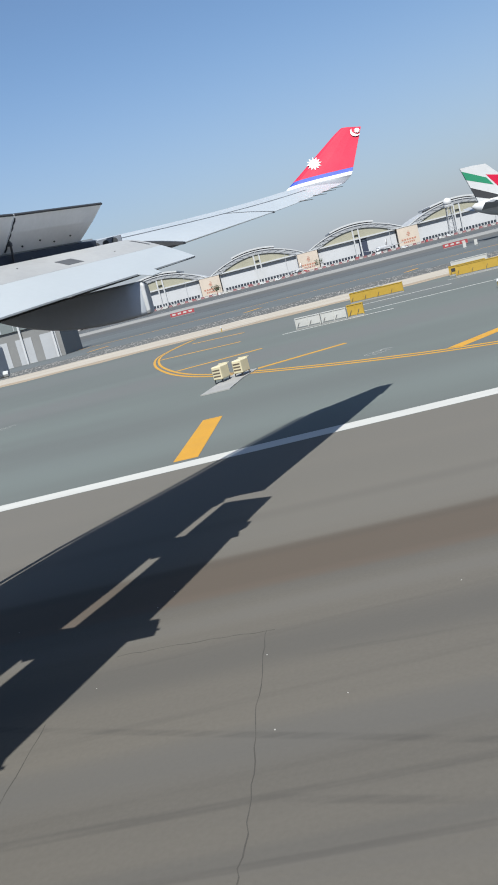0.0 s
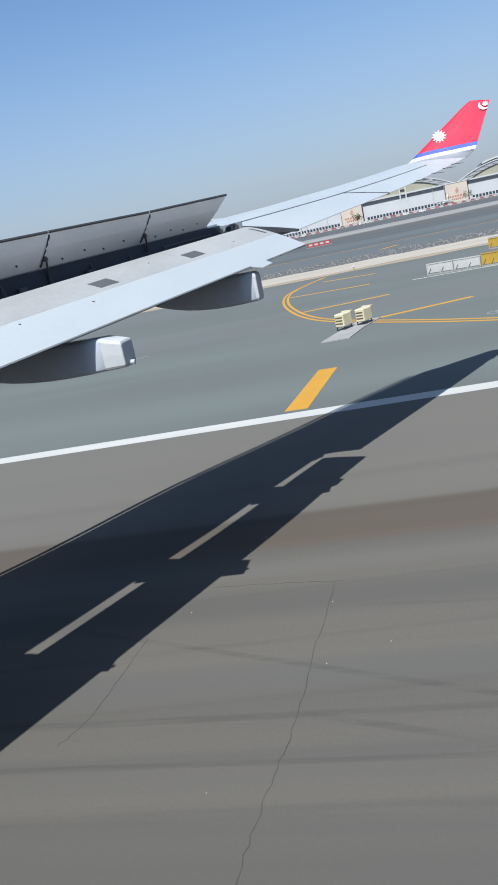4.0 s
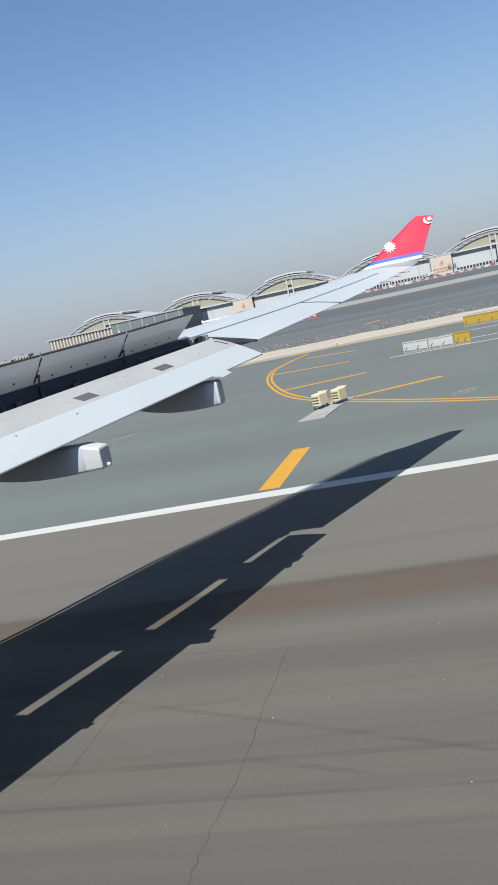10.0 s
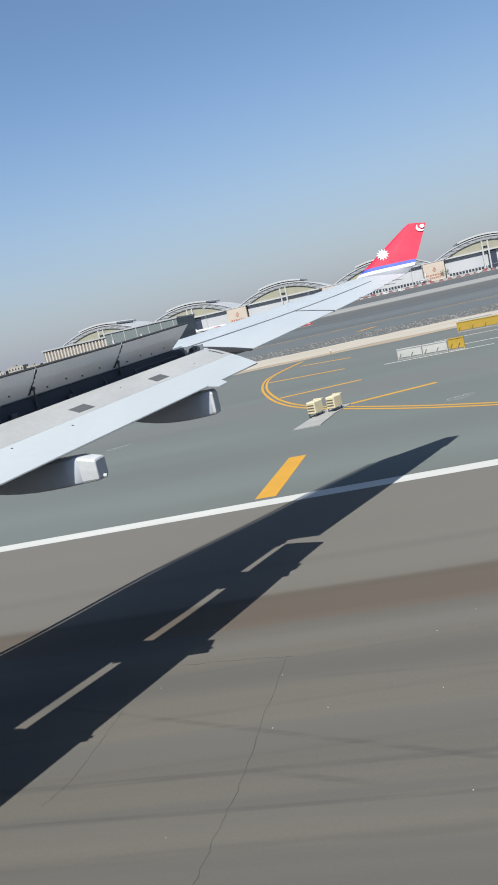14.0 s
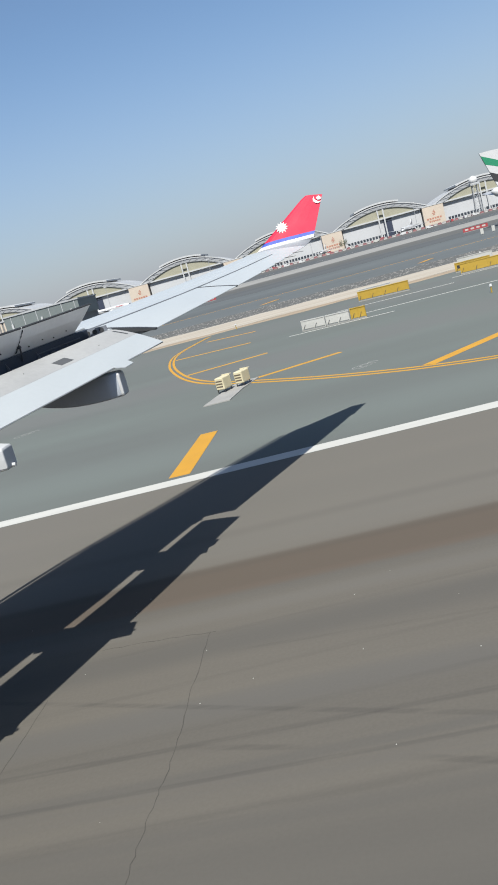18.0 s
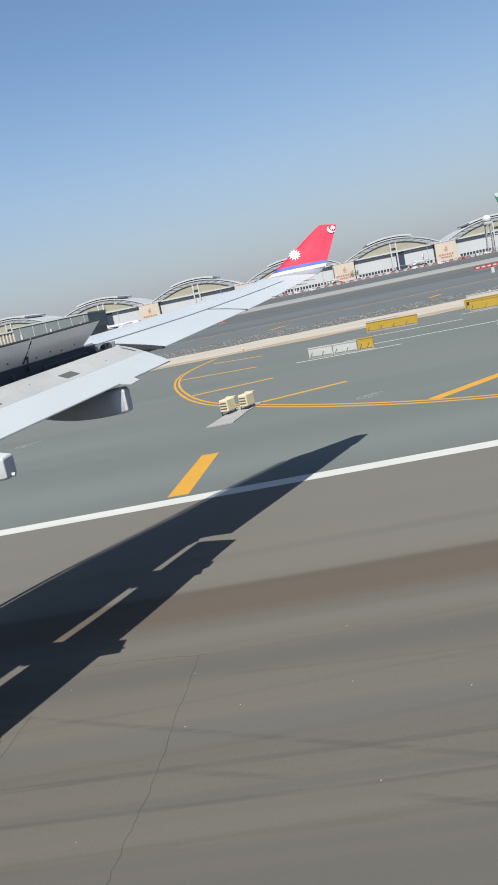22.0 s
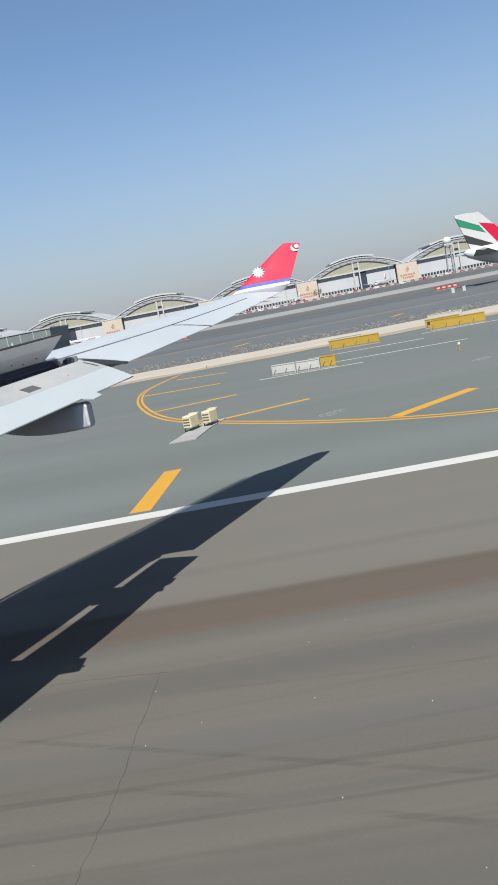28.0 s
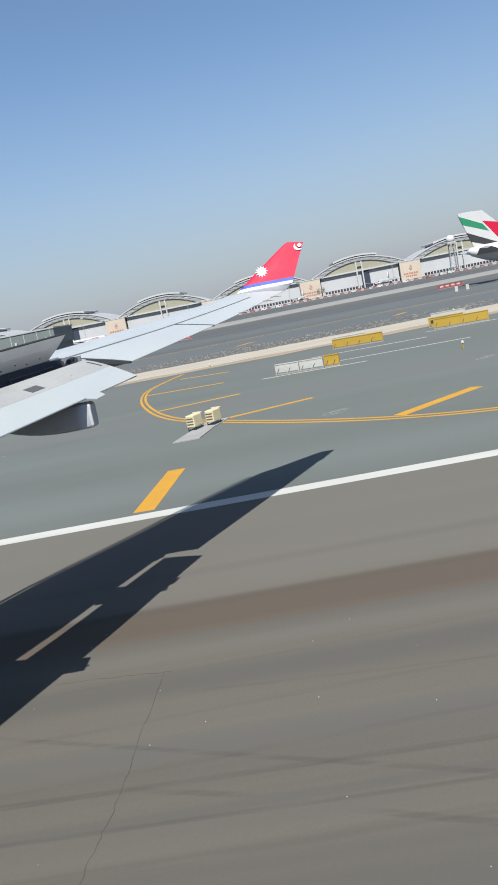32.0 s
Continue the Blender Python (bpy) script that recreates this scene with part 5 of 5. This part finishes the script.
# ---- trees ----
def tree(x, y, h, spread, seed):
    """A trunk with limbs and a crown of many leaf clumps."""
    r = random.Random(seed)
    t = thing("tree", "dusty green tree beyond the airfield edge", "tree", "airfield trees", pose(x, y, -0.12))
    bm = bmesh.new()
    tube(bm, (0, 0, 0), (0.2, 0, h * 0.45), 0.32, 0.2, 8)
    for k in range(6):
        a = r.uniform(0, 6.3)
        tube(bm, (0.15, 0, h * (0.25 + 0.04 * k)), (spread * 0.55 * math.cos(a), spread * 0.55 * math.sin(a), h * r.uniform(0.55, 0.8)), 0.14, 0.05, 5)
    part("trunk", bm, BARK, t)
    vs, fs = [], []
    lobes = [(spread * 0.62 * math.cos(a), spread * 0.62 * math.sin(a), h * r.uniform(0.45, 0.82), spread * r.uniform(0.28, 0.5)) for a in [r.uniform(0, 6.3) for _ in range(9)]]
    for lx, ly, lz, lr in lobes:
        for _ in range(70):
            d = Vector((r.gauss(0, 1), r.gauss(0, 1), r.gauss(0, 1))).normalized() * lr * r.uniform(0.55, 1.08)
            c = Vector((lx, ly, lz)) + Vector((d.x, d.y, d.z * 0.75))
            s = r.uniform(0.22, 0.5)
            u = Vector((r.gauss(0, 1), r.gauss(0, 1), r.gauss(0, 1))).normalized()
            v = u.orthogonal().normalized()
            i = len(vs)
            vs += [c - u * s, c + v * s * 0.6, c + u * s, c - v * s * 0.6]
            fs.append((i, i + 1, i + 2, i + 3))
    me = bpy.data.meshes.new("crown")
    me.from_pydata([tuple(v) for v in vs], [], fs)
    me.materials.append(LEAF)
    c = new("crown", me)
    c.parent = t
    return t


rnd = random.Random(33)
base_trees = [tree(206, 740, 9, 4.5, 1), tree(212, 745, 11, 5.5, 2), tree(221, 742, 8, 4.8, 3), tree(229, 748, 10, 6.0, 4)]
for i in range(34):
    copy_thing(base_trees[i % 4], pose(236 + i * 9.5 + rnd.uniform(-3, 3), 735 + rnd.uniform(-18, 20), -0.12, 0, 0, rnd.uniform(0, 360)))
for x, y in ((46, 880), (-66, 882)):
    copy_thing(base_trees[1], pose(x, y, -0.05, 0, 0, x))


# ---- vehicles on the apron ----
def service_van(x, y, turn, m, label):
    v = thing("service_van", label, "vehicle", "apron vehicles", pose(x, y, 0.0, 0, 0, turn))
    bm = bmesh.new()
    loft(bm, [[(px, yy, pz) for px, pz in ((-2.6, 0.4), (2.6, 0.4), (2.6, 1.2), (1.7, 1.35), (1.1, 2.2), (-2.6, 2.25))] for yy in (-1.0, 1.0)])
    part("body", bm, m, v)
    part("side_window", boxed(0.0, 1.0, -1.03, -1.003, 1.4, 2.0), GLASS, v)
    for wx in (-1.7, 1.7):
        for wy in (-0.95, 0.95):
            bm = bmesh.new()
            tube(bm, (wx, wy - 0.12, 0.38), (wx, wy + 0.12, 0.38), 0.38, n=12)
            part("wheel", bm, TYRE, v)
    return v


rnd = random.Random(8)
for k in range(26):
    service_van(-170 + k * 13 + rnd.uniform(-4, 4), 700 + rnd.uniform(-40, 150), rnd.choice((0, 0, 180, 90)), (WHITE, WHITE, SIGNWHITE, SIGNRED)[k % 4],
                ("small white service van on the apron", "small white service van on the apron", "small cream service van on the apron", "small red service van on the apron")[k % 4])
for x in (-210, -96, 12, 122, 230, 330):
    m = thing("light_mast", "tall slim grey apron light mast", "lamp post", "light masts", pose(x, 872, 0))
    bm = bmesh.new()
    tube(bm, (0, 0, 0), (0, 0, 27), 0.32, 0.16, 8)
    part("pole", bm, HROOF, m)
    part("lamp_head", boxed(-1.6, 1.6, -0.3, 0.3, 27, 27.8), HSTEEL, m)
